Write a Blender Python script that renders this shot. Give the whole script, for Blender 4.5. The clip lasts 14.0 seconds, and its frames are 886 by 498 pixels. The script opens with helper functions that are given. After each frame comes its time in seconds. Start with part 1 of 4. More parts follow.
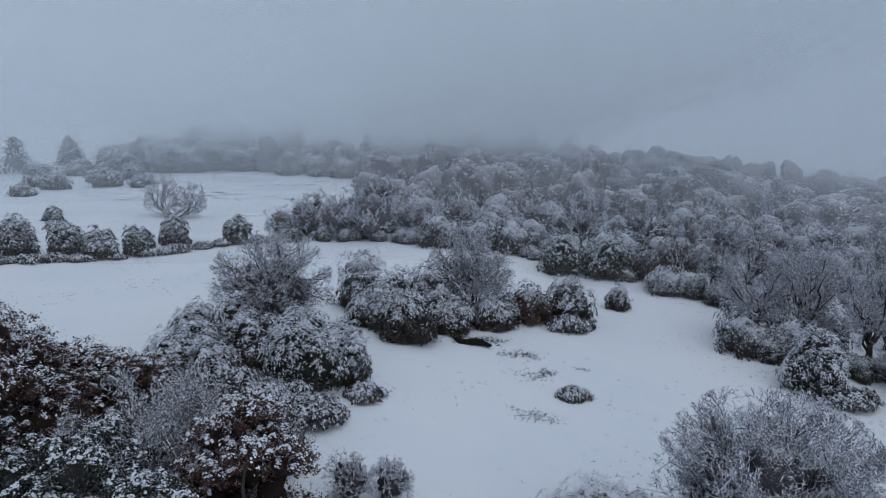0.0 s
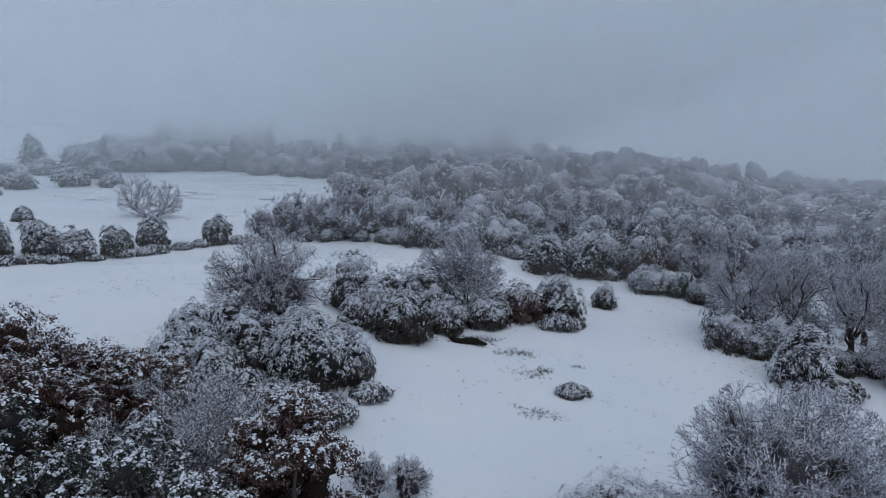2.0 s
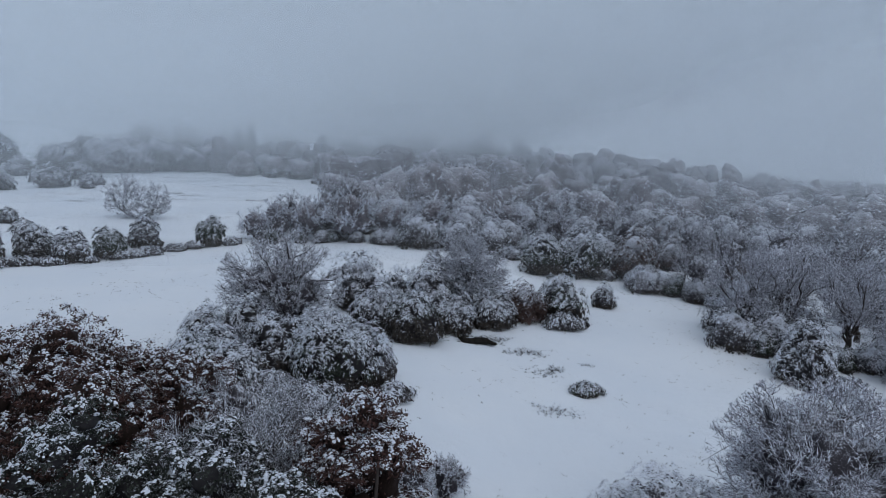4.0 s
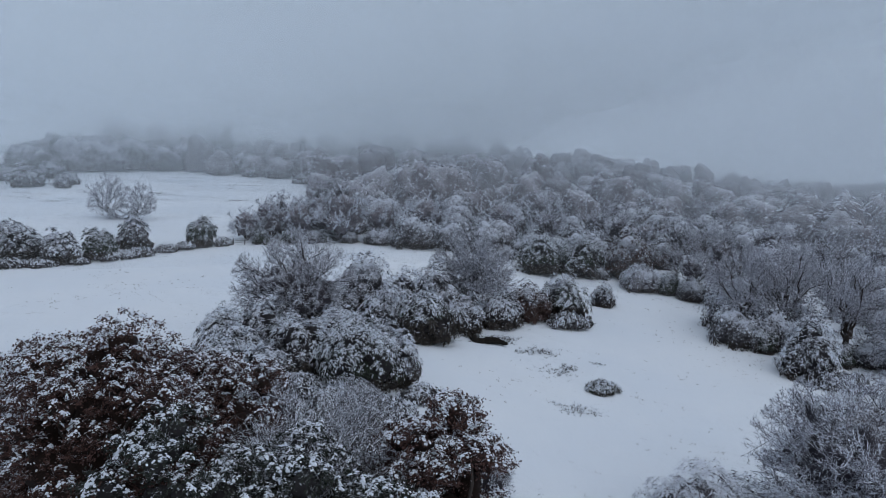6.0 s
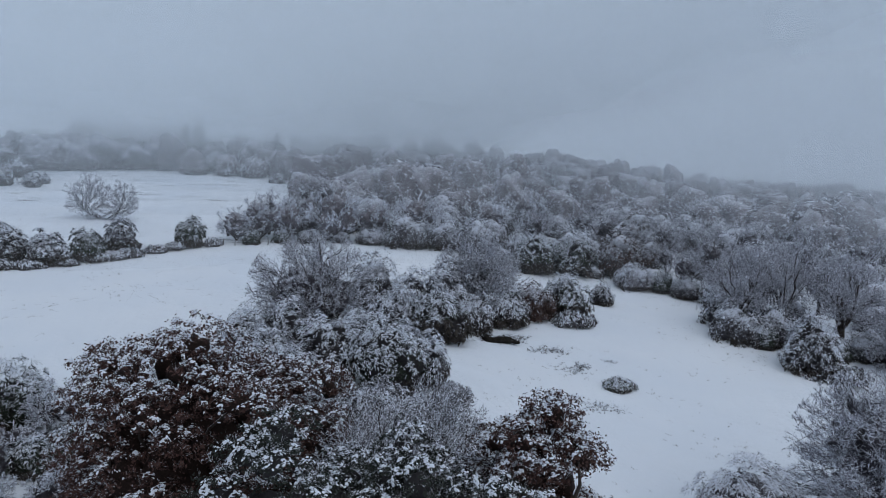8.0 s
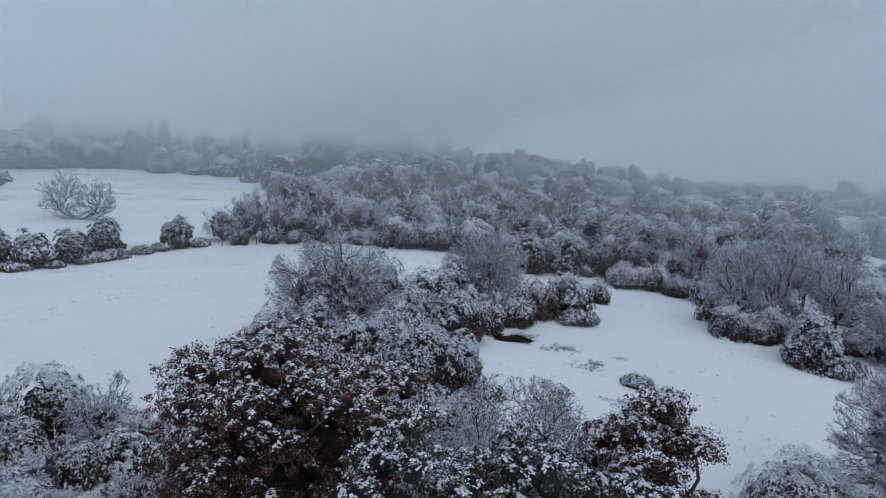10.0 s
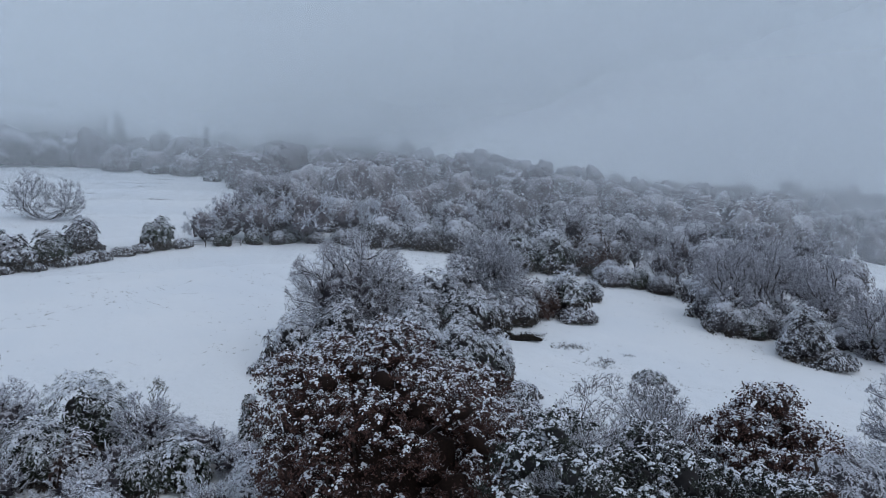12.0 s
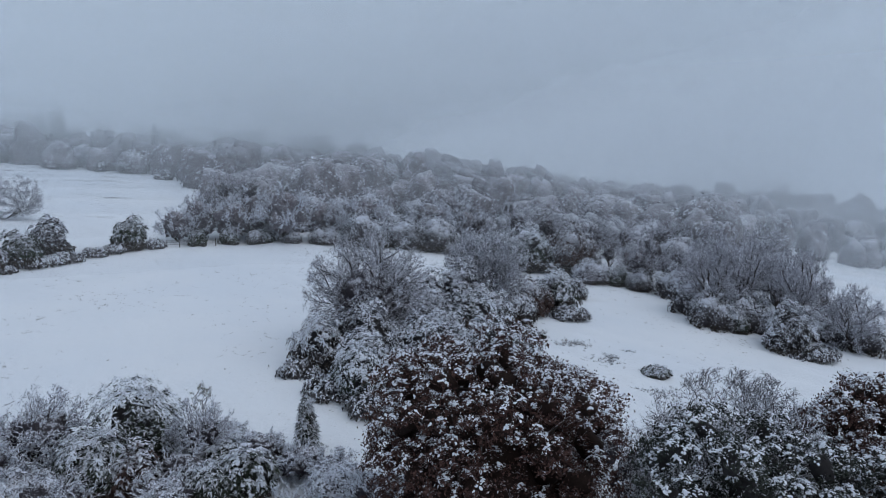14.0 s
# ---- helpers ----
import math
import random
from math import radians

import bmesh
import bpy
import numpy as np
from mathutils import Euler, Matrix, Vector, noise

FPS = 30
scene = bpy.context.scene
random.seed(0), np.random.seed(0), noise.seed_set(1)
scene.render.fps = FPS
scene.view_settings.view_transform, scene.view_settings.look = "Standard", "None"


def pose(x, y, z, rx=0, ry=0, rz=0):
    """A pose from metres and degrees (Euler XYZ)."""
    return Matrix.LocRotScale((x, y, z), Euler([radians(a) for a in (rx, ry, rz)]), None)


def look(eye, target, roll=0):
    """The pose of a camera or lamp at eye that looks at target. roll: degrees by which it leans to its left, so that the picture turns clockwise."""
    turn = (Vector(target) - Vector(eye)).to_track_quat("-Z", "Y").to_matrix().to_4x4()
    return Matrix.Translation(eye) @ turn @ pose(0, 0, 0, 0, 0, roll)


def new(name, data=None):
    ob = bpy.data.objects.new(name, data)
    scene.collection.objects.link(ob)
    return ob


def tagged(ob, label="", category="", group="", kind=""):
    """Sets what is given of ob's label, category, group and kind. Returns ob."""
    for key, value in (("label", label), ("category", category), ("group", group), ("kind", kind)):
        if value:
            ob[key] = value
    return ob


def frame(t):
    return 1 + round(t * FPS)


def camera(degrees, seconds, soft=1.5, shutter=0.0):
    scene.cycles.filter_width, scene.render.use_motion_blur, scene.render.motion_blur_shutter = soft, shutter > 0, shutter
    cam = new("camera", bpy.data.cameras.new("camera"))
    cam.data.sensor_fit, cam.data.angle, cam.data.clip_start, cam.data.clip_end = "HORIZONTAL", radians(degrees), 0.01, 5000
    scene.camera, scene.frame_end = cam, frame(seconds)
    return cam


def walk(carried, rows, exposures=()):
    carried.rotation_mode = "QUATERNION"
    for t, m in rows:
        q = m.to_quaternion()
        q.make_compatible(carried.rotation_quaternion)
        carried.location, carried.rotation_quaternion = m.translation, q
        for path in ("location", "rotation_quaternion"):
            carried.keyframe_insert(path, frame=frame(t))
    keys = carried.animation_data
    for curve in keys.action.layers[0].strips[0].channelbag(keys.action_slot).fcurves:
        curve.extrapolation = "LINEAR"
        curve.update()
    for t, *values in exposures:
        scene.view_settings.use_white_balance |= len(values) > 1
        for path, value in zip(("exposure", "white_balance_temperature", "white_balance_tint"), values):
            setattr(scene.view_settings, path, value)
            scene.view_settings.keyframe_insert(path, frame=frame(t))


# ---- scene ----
cam = camera(65.8, 14.0, 0.9)
METRES, EYE, TILT, LEAN, TURN = 40.0, 20.0, -4.0, 0.0, 0.0
ROWS = [
    (0.0, 0.0, 0.0, 0.0, 0.0, 0.0, -0.0),
    (0.5, -0.0188, 0.0021, -0.0009, -0.5, -0.0, 0.03),
    (1.0, -0.0385, 0.0053, -0.0011, -1.1, 0.0, 0.06),
    (1.5, -0.06, 0.0042, -0.0018, -2.18, 0.03, 0.13),
    (2.0, -0.0829, -0.0015, -0.0033, -2.92, 0.05, 0.18),
    (2.5, -0.1069, -0.0076, -0.0049, -3.38, 0.1, 0.22),
    (3.0, -0.1321, -0.0084, -0.0044, -3.95, 0.12, 0.25),
    (5.5, -0.275, 0.0008, -0.0012, -7.17, 0.07, 0.49),
    (6.0, -0.307, 0.0043, 0.0003, -7.9, 0.05, 0.55),
    (6.5, -0.3401, 0.0083, 0.0016, -8.65, 0.04, 0.59),
    (7.0, -0.3744, 0.0131, 0.0022, -9.42, 0.02, 0.64),
    (7.5, -0.4098, 0.019, 0.0025, -10.24, 0.01, 0.7),
    (8.0, -0.4465, 0.0256, 0.0028, -11.09, -0.02, 0.75),
    (10.5, -0.6477, 0.0737, 0.0072, -15.87, -0.16, 1.05),
    (11.0, -0.691, 0.0868, 0.0085, -16.93, -0.19, 1.13),
    (11.5, -0.7351, 0.1011, 0.0099, -18.11, -0.22, 1.2),
    (12.0, -0.7799, 0.1171, 0.0114, -19.37, -0.26, 1.28),
    (12.5, -0.8256, 0.1346, 0.0126, -20.7, -0.29, 1.34),
    (13.0, -0.8723, 0.1537, 0.0133, -22.06, -0.31, 1.4),
    (13.5, -0.9194, 0.1746, 0.0141, -23.43, -0.37, 1.47),
    (14.0, -0.9663, 0.1972, 0.0147, -24.85, -0.43, 1.53),
]
walk(cam, [(t, pose(0, 0, EYE, TILT, LEAN, TURN) @ pose(METRES * x, METRES * y, METRES * z, 90 + pitch, roll, yaw)) for t, x, y, z, yaw, pitch, roll in ROWS], ((0.0, -0.22), (14.0, -0.04)))

# ---- light ----
world = bpy.data.worlds.new("overcast_sky")
scene.world = world
world.use_nodes = True
wt = world.node_tree
wt.nodes.clear()
w_out = wt.nodes.new("ShaderNodeOutputWorld")
w_bg = wt.nodes.new("ShaderNodeBackground")
w_sky = wt.nodes.new("ShaderNodeTexSky")
w_sky.sky_type, w_sky.sun_disc = "NISHITA", False
w_sky.sun_elevation, w_sky.sun_rotation = radians(52), radians(155)
w_sky.dust_density, w_sky.air_density = 4.0, 1.0
w_co = wt.nodes.new("ShaderNodeTexCoord")
w_sep = wt.nodes.new("ShaderNodeSeparateXYZ")
w_ramp = wt.nodes.new("ShaderNodeValToRGB")
w_mix = wt.nodes.new("ShaderNodeMix")
w_mix.data_type = "RGBA"
w_mix.inputs[0].default_value = 0.94
w_noise = wt.nodes.new("ShaderNodeTexNoise")
w_noise.inputs["Scale"].default_value = 2.2
w_noise.inputs["Detail"].default_value = 3.0
w_mad = wt.nodes.new("ShaderNodeMath")
w_mad.operation = "MULTIPLY_ADD"
w_mad.inputs[1].default_value = 0.10
wt.links.new(w_co.outputs["Generated"], w_sep.inputs[0])
wt.links.new(w_co.outputs["Generated"], w_noise.inputs["Vector"])
wt.links.new(w_noise.outputs["Fac"], w_mad.inputs[0])
wt.links.new(w_sep.outputs["Z"], w_mad.inputs[2])
wt.links.new(w_mad.outputs[0], w_ramp.inputs[0])
ramp = w_ramp.color_ramp
ramp.elements[0].position, ramp.elements[0].color = 0.0, (3.2, 3.9, 4.85, 1)
ramp.elements[1].position, ramp.elements[1].color = 1.0, (4.9, 5.9, 7.3, 1)
mid_stop = ramp.elements.new(0.35)
mid_stop.color = (3.7, 4.55, 5.75, 1)
wt.links.new(w_sky.outputs[0], w_mix.inputs[6])
wt.links.new(w_ramp.outputs[0], w_mix.inputs[7])
w_side = wt.nodes.new("ShaderNodeMapRange")
for i, v in enumerate((-0.6, 0.35, 0.79, 1.12)):
    w_side.inputs[i + 1].default_value = v
wt.links.new(w_sep.outputs["X"], w_side.inputs[0])
w_mul = wt.nodes.new("ShaderNodeVectorMath")
w_mul.operation = "SCALE"
wt.links.new(w_mix.outputs[2], w_mul.inputs[0])
wt.links.new(w_side.outputs[0], w_mul.inputs[3])
wt.links.new(w_mul.outputs[0], w_bg.inputs[0])
w_bg.inputs[1].default_value = 0.1
wt.links.new(w_bg.outputs[0], w_out.inputs[0])

sun = new("sun", bpy.data.lights.new("sun", "SUN"))
sun.data.energy, sun.data.angle, sun.data.color = 0.5, radians(60), (1.0, 0.97, 0.94)
sun.matrix_world = look((0, 0, 60), (-20, 45, 0))
scene.cycles.transparent_max_bounces = 24


# ---- materials ----
def material(name):
    m = bpy.data.materials.new(name)
    m.use_nodes = True
    return m, m.node_tree, m.node_tree.nodes["Principled BSDF"]


def tex_noise(nt, scale, detail=3.0, rough=0.55, world_place=True):
    n = nt.nodes.new("ShaderNodeTexNoise")
    n.inputs["Scale"].default_value = scale
    n.inputs["Detail"].default_value = detail
    n.inputs["Roughness"].default_value = rough
    if world_place:
        g = nt.nodes.new("ShaderNodeNewGeometry")
        nt.links.new(g.outputs["Position"], n.inputs["Vector"])
    return n


def map_range(nt, source, a, b, c=0.0, d=1.0):
    n = nt.nodes.new("ShaderNodeMapRange")
    n.interpolation_type = "SMOOTHSTEP"
    for i, v in zip((1, 2, 3, 4), (a, b, c, d)):
        n.inputs[i].default_value = v
    nt.links.new(source, n.inputs[0])
    return n.outputs[0]


def mix_colour(nt, fac, a, b):
    n = nt.nodes.new("ShaderNodeMix")
    n.data_type = "RGBA"
    for socket, v in ((n.inputs[0], fac), (n.inputs[6], a), (n.inputs[7], b)):
        if isinstance(v, (tuple, float, int)):
            socket.default_value = (*v, 1) if isinstance(v, tuple) else v
        else:
            nt.links.new(v, socket)
    return n.outputs[2]


def maths(nt, op, a, b):
    n = nt.nodes.new("ShaderNodeMath")
    n.operation = op
    for socket, v in zip(n.inputs, (a, b)):
        if isinstance(v, (float, int)):
            socket.default_value = v
        else:
            nt.links.new(v, socket)
    return n.outputs[0]


SNOW = (0.755, 0.785, 0.87)


def snowed(name, dark, light, lo, hi, patch=0.7, scale=2.5):
    """Bark or leaf with snow lying on what faces up, in uneven patches."""
    m, nt, bsdf = material(name)
    geo = nt.nodes.new("ShaderNodeNewGeometry")
    sep = nt.nodes.new("ShaderNodeSeparateXYZ")
    nt.links.new(geo.outputs["Normal"], sep.inputs[0])
    n = tex_noise(nt, scale, 2.0)
    up = maths(nt, "ADD", sep.outputs["Z"], maths(nt, "MULTIPLY", maths(nt, "SUBTRACT", n.outputs["Fac"], 0.5), patch * 2))
    up = maths(nt, "ADD", up, maths(nt, "MULTIPLY", maths(nt, "SUBTRACT", geo.outputs["Random Per Island"], 0.5), 0.5))
    own = mix_colour(nt, geo.outputs["Random Per Island"], dark, light)
    nt.links.new(mix_colour(nt, map_range(nt, up, lo, hi), own, SNOW), bsdf.inputs["Base Color"])
    bsdf.inputs["Roughness"].default_value = 0.8
    bsdf.inputs["Specular IOR Level"].default_value = 0.2
    return m


def make_ground_snow():
    m, nt, bsdf = material("field_snow")
    big = tex_noise(nt, 0.045, 4.0)
    fine = tex_noise(nt, 1.3, 6.0, 0.7)
    grass = tex_noise(nt, 3.2, 5.0, 0.75)
    base = mix_colour(nt, map_range(nt, big.outputs["Fac"], 0.3, 0.7), (0.76, 0.80, 0.86), (0.82, 0.845, 0.885))
    thin = maths(nt, "ADD", grass.outputs["Fac"], maths(nt, "MULTIPLY", maths(nt, "SUBTRACT", big.outputs["Fac"], 0.5), 0.35))
    base = mix_colour(nt, map_range(nt, thin, 0.645, 0.80, 0.0, 0.6), base, (0.24, 0.21, 0.16))
    nt.links.new(base, bsdf.inputs["Base Color"])
    bump = nt.nodes.new("ShaderNodeBump")
    bump.inputs["Strength"].default_value = 0.6
    bump.inputs["Distance"].default_value = 0.2
    nt.links.new(maths(nt, "ADD", fine.outputs["Fac"], maths(nt, "MULTIPLY", tex_noise(nt, 0.4, 3.0).outputs["Fac"], 1.6)), bump.inputs["Height"])
    nt.links.new(bump.outputs[0], bsdf.inputs["Normal"])
    bsdf.inputs["Roughness"].default_value = 0.75
    bsdf.inputs["Specular IOR Level"].default_value = 0.25
    return m


def make_snow_clump():
    m, nt, bsdf = material("clump_snow")
    n = tex_noise(nt, 6.0, 4.0)
    nt.links.new(mix_colour(nt, n.outputs["Fac"], (0.73, 0.78, 0.87), (0.84, 0.87, 0.93)), bsdf.inputs["Base Color"])
    bsdf.inputs["Roughness"].default_value = 0.75
    return m


def plain(name, a, b, scale, rough=0.9):
    m, nt, bsdf = material(name)
    n = tex_noise(nt, scale, 4.0)
    nt.links.new(mix_colour(nt, n.outputs["Fac"], a, b), bsdf.inputs["Base Color"])
    bsdf.inputs["Roughness"].default_value = rough
    bsdf.inputs["Specular IOR Level"].default_value = 0.2
    return m


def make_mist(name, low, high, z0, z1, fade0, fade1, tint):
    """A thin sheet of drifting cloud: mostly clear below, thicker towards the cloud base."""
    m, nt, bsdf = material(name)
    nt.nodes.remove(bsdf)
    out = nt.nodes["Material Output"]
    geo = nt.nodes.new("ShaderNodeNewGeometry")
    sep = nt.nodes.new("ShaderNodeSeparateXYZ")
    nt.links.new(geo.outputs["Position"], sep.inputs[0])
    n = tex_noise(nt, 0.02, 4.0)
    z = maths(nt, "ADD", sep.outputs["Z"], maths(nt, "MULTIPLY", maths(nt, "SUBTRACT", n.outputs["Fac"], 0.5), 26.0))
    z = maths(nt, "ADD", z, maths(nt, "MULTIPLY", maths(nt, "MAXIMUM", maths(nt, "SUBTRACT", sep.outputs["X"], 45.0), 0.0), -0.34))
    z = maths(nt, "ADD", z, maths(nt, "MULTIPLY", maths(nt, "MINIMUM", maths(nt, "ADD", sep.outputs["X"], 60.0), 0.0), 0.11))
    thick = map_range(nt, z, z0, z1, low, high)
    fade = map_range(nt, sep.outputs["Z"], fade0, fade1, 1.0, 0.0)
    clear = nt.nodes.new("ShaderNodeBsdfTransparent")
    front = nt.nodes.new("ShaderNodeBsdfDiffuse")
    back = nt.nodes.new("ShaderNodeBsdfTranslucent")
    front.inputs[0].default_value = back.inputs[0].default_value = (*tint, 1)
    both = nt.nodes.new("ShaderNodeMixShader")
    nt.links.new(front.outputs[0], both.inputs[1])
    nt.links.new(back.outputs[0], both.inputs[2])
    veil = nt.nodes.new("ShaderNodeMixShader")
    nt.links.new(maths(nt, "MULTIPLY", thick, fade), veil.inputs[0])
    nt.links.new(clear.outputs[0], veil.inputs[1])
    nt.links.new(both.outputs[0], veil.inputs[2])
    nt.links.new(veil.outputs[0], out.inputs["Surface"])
    return m


FIELD = make_ground_snow()
CLUMP = make_snow_clump()
BRANCH = snowed("thin_branch", (0.04, 0.034, 0.033), (0.085, 0.074, 0.072), 0.3, 0.8, 0.4, 3.0)
BARK = snowed("wet_bark", (0.035, 0.028, 0.025), (0.07, 0.055, 0.048), 0.45, 0.85, 0.4, 3.0)
TWIG = snowed("frosted_twig", (0.105, 0.094, 0.104), (0.21, 0.195, 0.21), -0.05, 0.85, 0.4, 1.2)
TWIG_LILAC = snowed("lilac_frosted_twig", (0.125, 0.112, 0.132), (0.26, 0.24, 0.272), 0.0, 0.95, 0.4, 1.2)
TWIG_DARK = snowed("thinly_frosted_twig", (0.066, 0.058, 0.063), (0.15, 0.138, 0.146), 0.15, 1.1, 0.4, 1.2)
FROST = snowed("thickly_frosted_twig", (0.25, 0.238, 0.26), (0.42, 0.405, 0.435), -0.1, 0.9, 0.4, 1.2)
TWIG_PALE = snowed("pale_frosted_twig", (0.16, 0.147, 0.164), (0.30, 0.283, 0.305), -0.1, 0.9, 0.4, 1.2)
EVERGREEN = snowed("snowy_evergreen", (0.022, 0.028, 0.02), (0.06, 0.07, 0.052), 0.5, 1.1, 0.5, 1.4)
HAW = snowed("snowy_hawthorn", (0.038, 0.035, 0.038), (0.11, 0.102, 0.108), 0.45, 1.15, 0.5, 1.0)
BROWN = snowed("brown_leaf", (0.045, 0.024, 0.021), (0.12, 0.064, 0.054), 0.8, 1.4, 0.5, 1.6)
HOLLY_LEAF = snowed("holly_leaf", (0.02, 0.024, 0.02), (0.055, 0.06, 0.05), 0.78, 1.4, 0.5, 1.4)
RUSSET = snowed("russet_leaf", (0.045, 0.028, 0.025), (0.10, 0.064, 0.056), 0.5, 1.1, 0.6, 1.4)
OLIVE = snowed("dull_olive_leaf", (0.06, 0.06, 0.03), (0.16, 0.15, 0.08), 0.3, 0.9, 0.5, 2.0)
BARE_SPRAY = snowed("sheltered_spray", (0.025, 0.022, 0.02), (0.08, 0.066, 0.058), 0.55, 1.2, 0.5, 1.4)
# Near-black core colour: the shade inside bushes, hollies and firs is painted on
INNER = plain("core_shade_tone", (0.012, 0.011, 0.012), (0.055, 0.05, 0.052), 5.0)
# Paler than the near cores: hill haze put into the colour, beside frost
HILL_CORE = snowed("frosted_hazed_bough", (0.14, 0.128, 0.142), (0.21, 0.196, 0.212), 0.2, 1.9, 1.1, 4.0)
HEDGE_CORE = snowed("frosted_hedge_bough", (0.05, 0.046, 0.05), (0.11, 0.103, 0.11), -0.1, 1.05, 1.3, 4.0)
# BUSH_CORE, RUSSET_CORE, TWIG_HEART: plant colours darkened for the shade inside, with snow
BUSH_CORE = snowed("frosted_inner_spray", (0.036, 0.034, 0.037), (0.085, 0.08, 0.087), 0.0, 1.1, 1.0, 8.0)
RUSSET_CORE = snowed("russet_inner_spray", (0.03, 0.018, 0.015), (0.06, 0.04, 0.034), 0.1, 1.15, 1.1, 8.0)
TWIG_HEART = snowed("shade_dark_inner_twig", (0.055, 0.049, 0.057), (0.115, 0.106, 0.12), 0.25, 1.25, 1.4, 10.0)
# Oak core brown, taken near black to paint the shade inside the crown
INNER_BROWN = plain("oak_shade_tone", (0.006, 0.004, 0.0035), (0.045, 0.026, 0.021), 9.0)
LOGBARK = plain("rotten_bark", (0.008, 0.007, 0.006), (0.03, 0.025, 0.02), 5.0)
PALE_BOARD = plain("pale_board", (0.5, 0.5, 0.5), (0.66, 0.66, 0.65), 8.0, 0.7)
GRASS = snowed("winter_grass", (0.10, 0.09, 0.07), (0.22, 0.20, 0.16), 0.3, 0.9, 0.5, 3.0)


# ---- ground ----
PLANE = (7.769, -5.863, 12.738, -1.934, 0.877, -0.651, -0.18, -0.131, 0.068, 0.635)
SWELLS = ((-12, 53, 2.8), (13, 62, -1.04), (5, 122, 1.46), (34, 78, 0.61), (-48, 118, -1.23), (24, 96, -1.09), (-4, 42, -0.99), (34, 104, 0.53))


def eased(v, lo, hi, s=40.0):
    v = np.where(v > hi, hi + s * np.tanh((v - hi) / s), v)
    return np.where(v < lo, lo + s * np.tanh((v - lo) / s), v)


def ground_z(x, y):
    x, y = eased(np.asarray(x, float), -170, 200), eased(np.asarray(y, float), -40, 330)
    u, v = x / 100, (y - 100) / 100
    terms = (u * 0 + 1, u, v, u * u, u * v, v * v, u ** 3, u * u * v, u * v * v, v ** 3)
    z = sum(c * t for c, t in zip(PLANE, terms))
    far, side = np.hypot(x + 37, y - 7), np.degrees(np.arctan2(x + 37, y - 7))
    rise, wing = np.clip((far - 270) / 110, 0, 1), np.clip((side - 36) / 16, 0, 1)
    z = z + 8 * rise * rise * (3 - 2 * rise) * wing * wing * (3 - 2 * wing)
    for a, b, k in SWELLS:
        z = z + k * np.exp(-((x - a) ** 2 + (y - b) ** 2) / 338.0)
    return z


def mesh_of(name, verts, tris, mat, smooth=False):
    verts, tris = np.asarray(verts, np.float32), np.asarray(tris, np.int32)
    me = bpy.data.meshes.new(name)
    n, k = len(tris), tris.shape[1]
    me.vertices.add(len(verts))
    me.vertices.foreach_set("co", verts.ravel())
    me.loops.add(n * k)
    me.loops.foreach_set("vertex_index", tris.ravel())
    me.polygons.add(n)
    me.polygons.foreach_set("loop_start", np.arange(0, n * k, k, dtype=np.int32))
    if smooth:
        me.polygons.foreach_set("use_smooth", np.ones(n, bool))
    me.materials.append(mat)
    me.update(calc_edges=True)
    return me


def build_ground():
    def steps(lo, hi, near_lo, near_hi, fine):
        core = np.arange(near_lo, near_hi + fine, fine)
        out_lo, out_hi, s, a, b = [], [], fine, near_lo, core[-1]
        while a > lo or b < hi:
            s *= 1.25
            a, b = a - s, b + s
            out_lo.append(a), out_hi.append(b)
        return np.concatenate([out_lo[::-1], core, out_hi])
    xs, ys = steps(-2500, 2500, -90, 80, 1.0), steps(-2500, 2500, 10, 140, 1.0)
    gx, gy = np.meshgrid(xs, ys)
    gz = ground_z(gx, gy)
    gz = gz + 0.10 * np.sin(gx * 0.43 + 1.3 * np.sin(gy * 0.21)) * np.sin(gy * 0.37 + gx * 0.11) + 0.05 * np.sin(gx * 1.1 + gy * 0.7)
    rng = np.random.default_rng(3)
    gz = gz + rng.normal(0, 0.02, gz.shape)
    nx, ny = len(xs), len(ys)
    i = (np.arange(ny - 1)[:, None] * nx + np.arange(nx - 1)[None]).ravel()
    quads = np.stack([i, i + 1, i + nx + 1, i + nx], 1)
    ob = new("ground", mesh_of("ground", np.stack([gx.ravel(), gy.ravel(), gz.ravel()], 1), quads, FIELD, True))
    tagged(ob, "sloping pasture under a thin cover of snow", "ground", kind="structure")


build_ground()


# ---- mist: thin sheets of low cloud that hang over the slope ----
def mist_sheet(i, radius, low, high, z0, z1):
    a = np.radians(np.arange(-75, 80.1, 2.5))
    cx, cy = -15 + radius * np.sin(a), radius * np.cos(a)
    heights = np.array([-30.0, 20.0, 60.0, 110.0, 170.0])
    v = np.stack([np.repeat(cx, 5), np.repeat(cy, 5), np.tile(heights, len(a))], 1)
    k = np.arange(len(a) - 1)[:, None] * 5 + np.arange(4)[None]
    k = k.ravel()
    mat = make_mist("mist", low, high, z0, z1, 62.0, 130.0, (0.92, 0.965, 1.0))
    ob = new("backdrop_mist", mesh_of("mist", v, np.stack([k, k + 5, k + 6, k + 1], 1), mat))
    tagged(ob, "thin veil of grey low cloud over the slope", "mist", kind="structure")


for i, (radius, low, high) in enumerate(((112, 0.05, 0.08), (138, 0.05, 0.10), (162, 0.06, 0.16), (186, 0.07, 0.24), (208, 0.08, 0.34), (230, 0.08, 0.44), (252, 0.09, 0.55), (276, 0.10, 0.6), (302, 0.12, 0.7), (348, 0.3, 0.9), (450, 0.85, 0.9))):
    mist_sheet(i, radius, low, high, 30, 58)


# ---- building blocks of trees ----
def unit(v):
    return v / np.maximum(np.linalg.norm(v, axis=-1, keepdims=True), 1e-6)


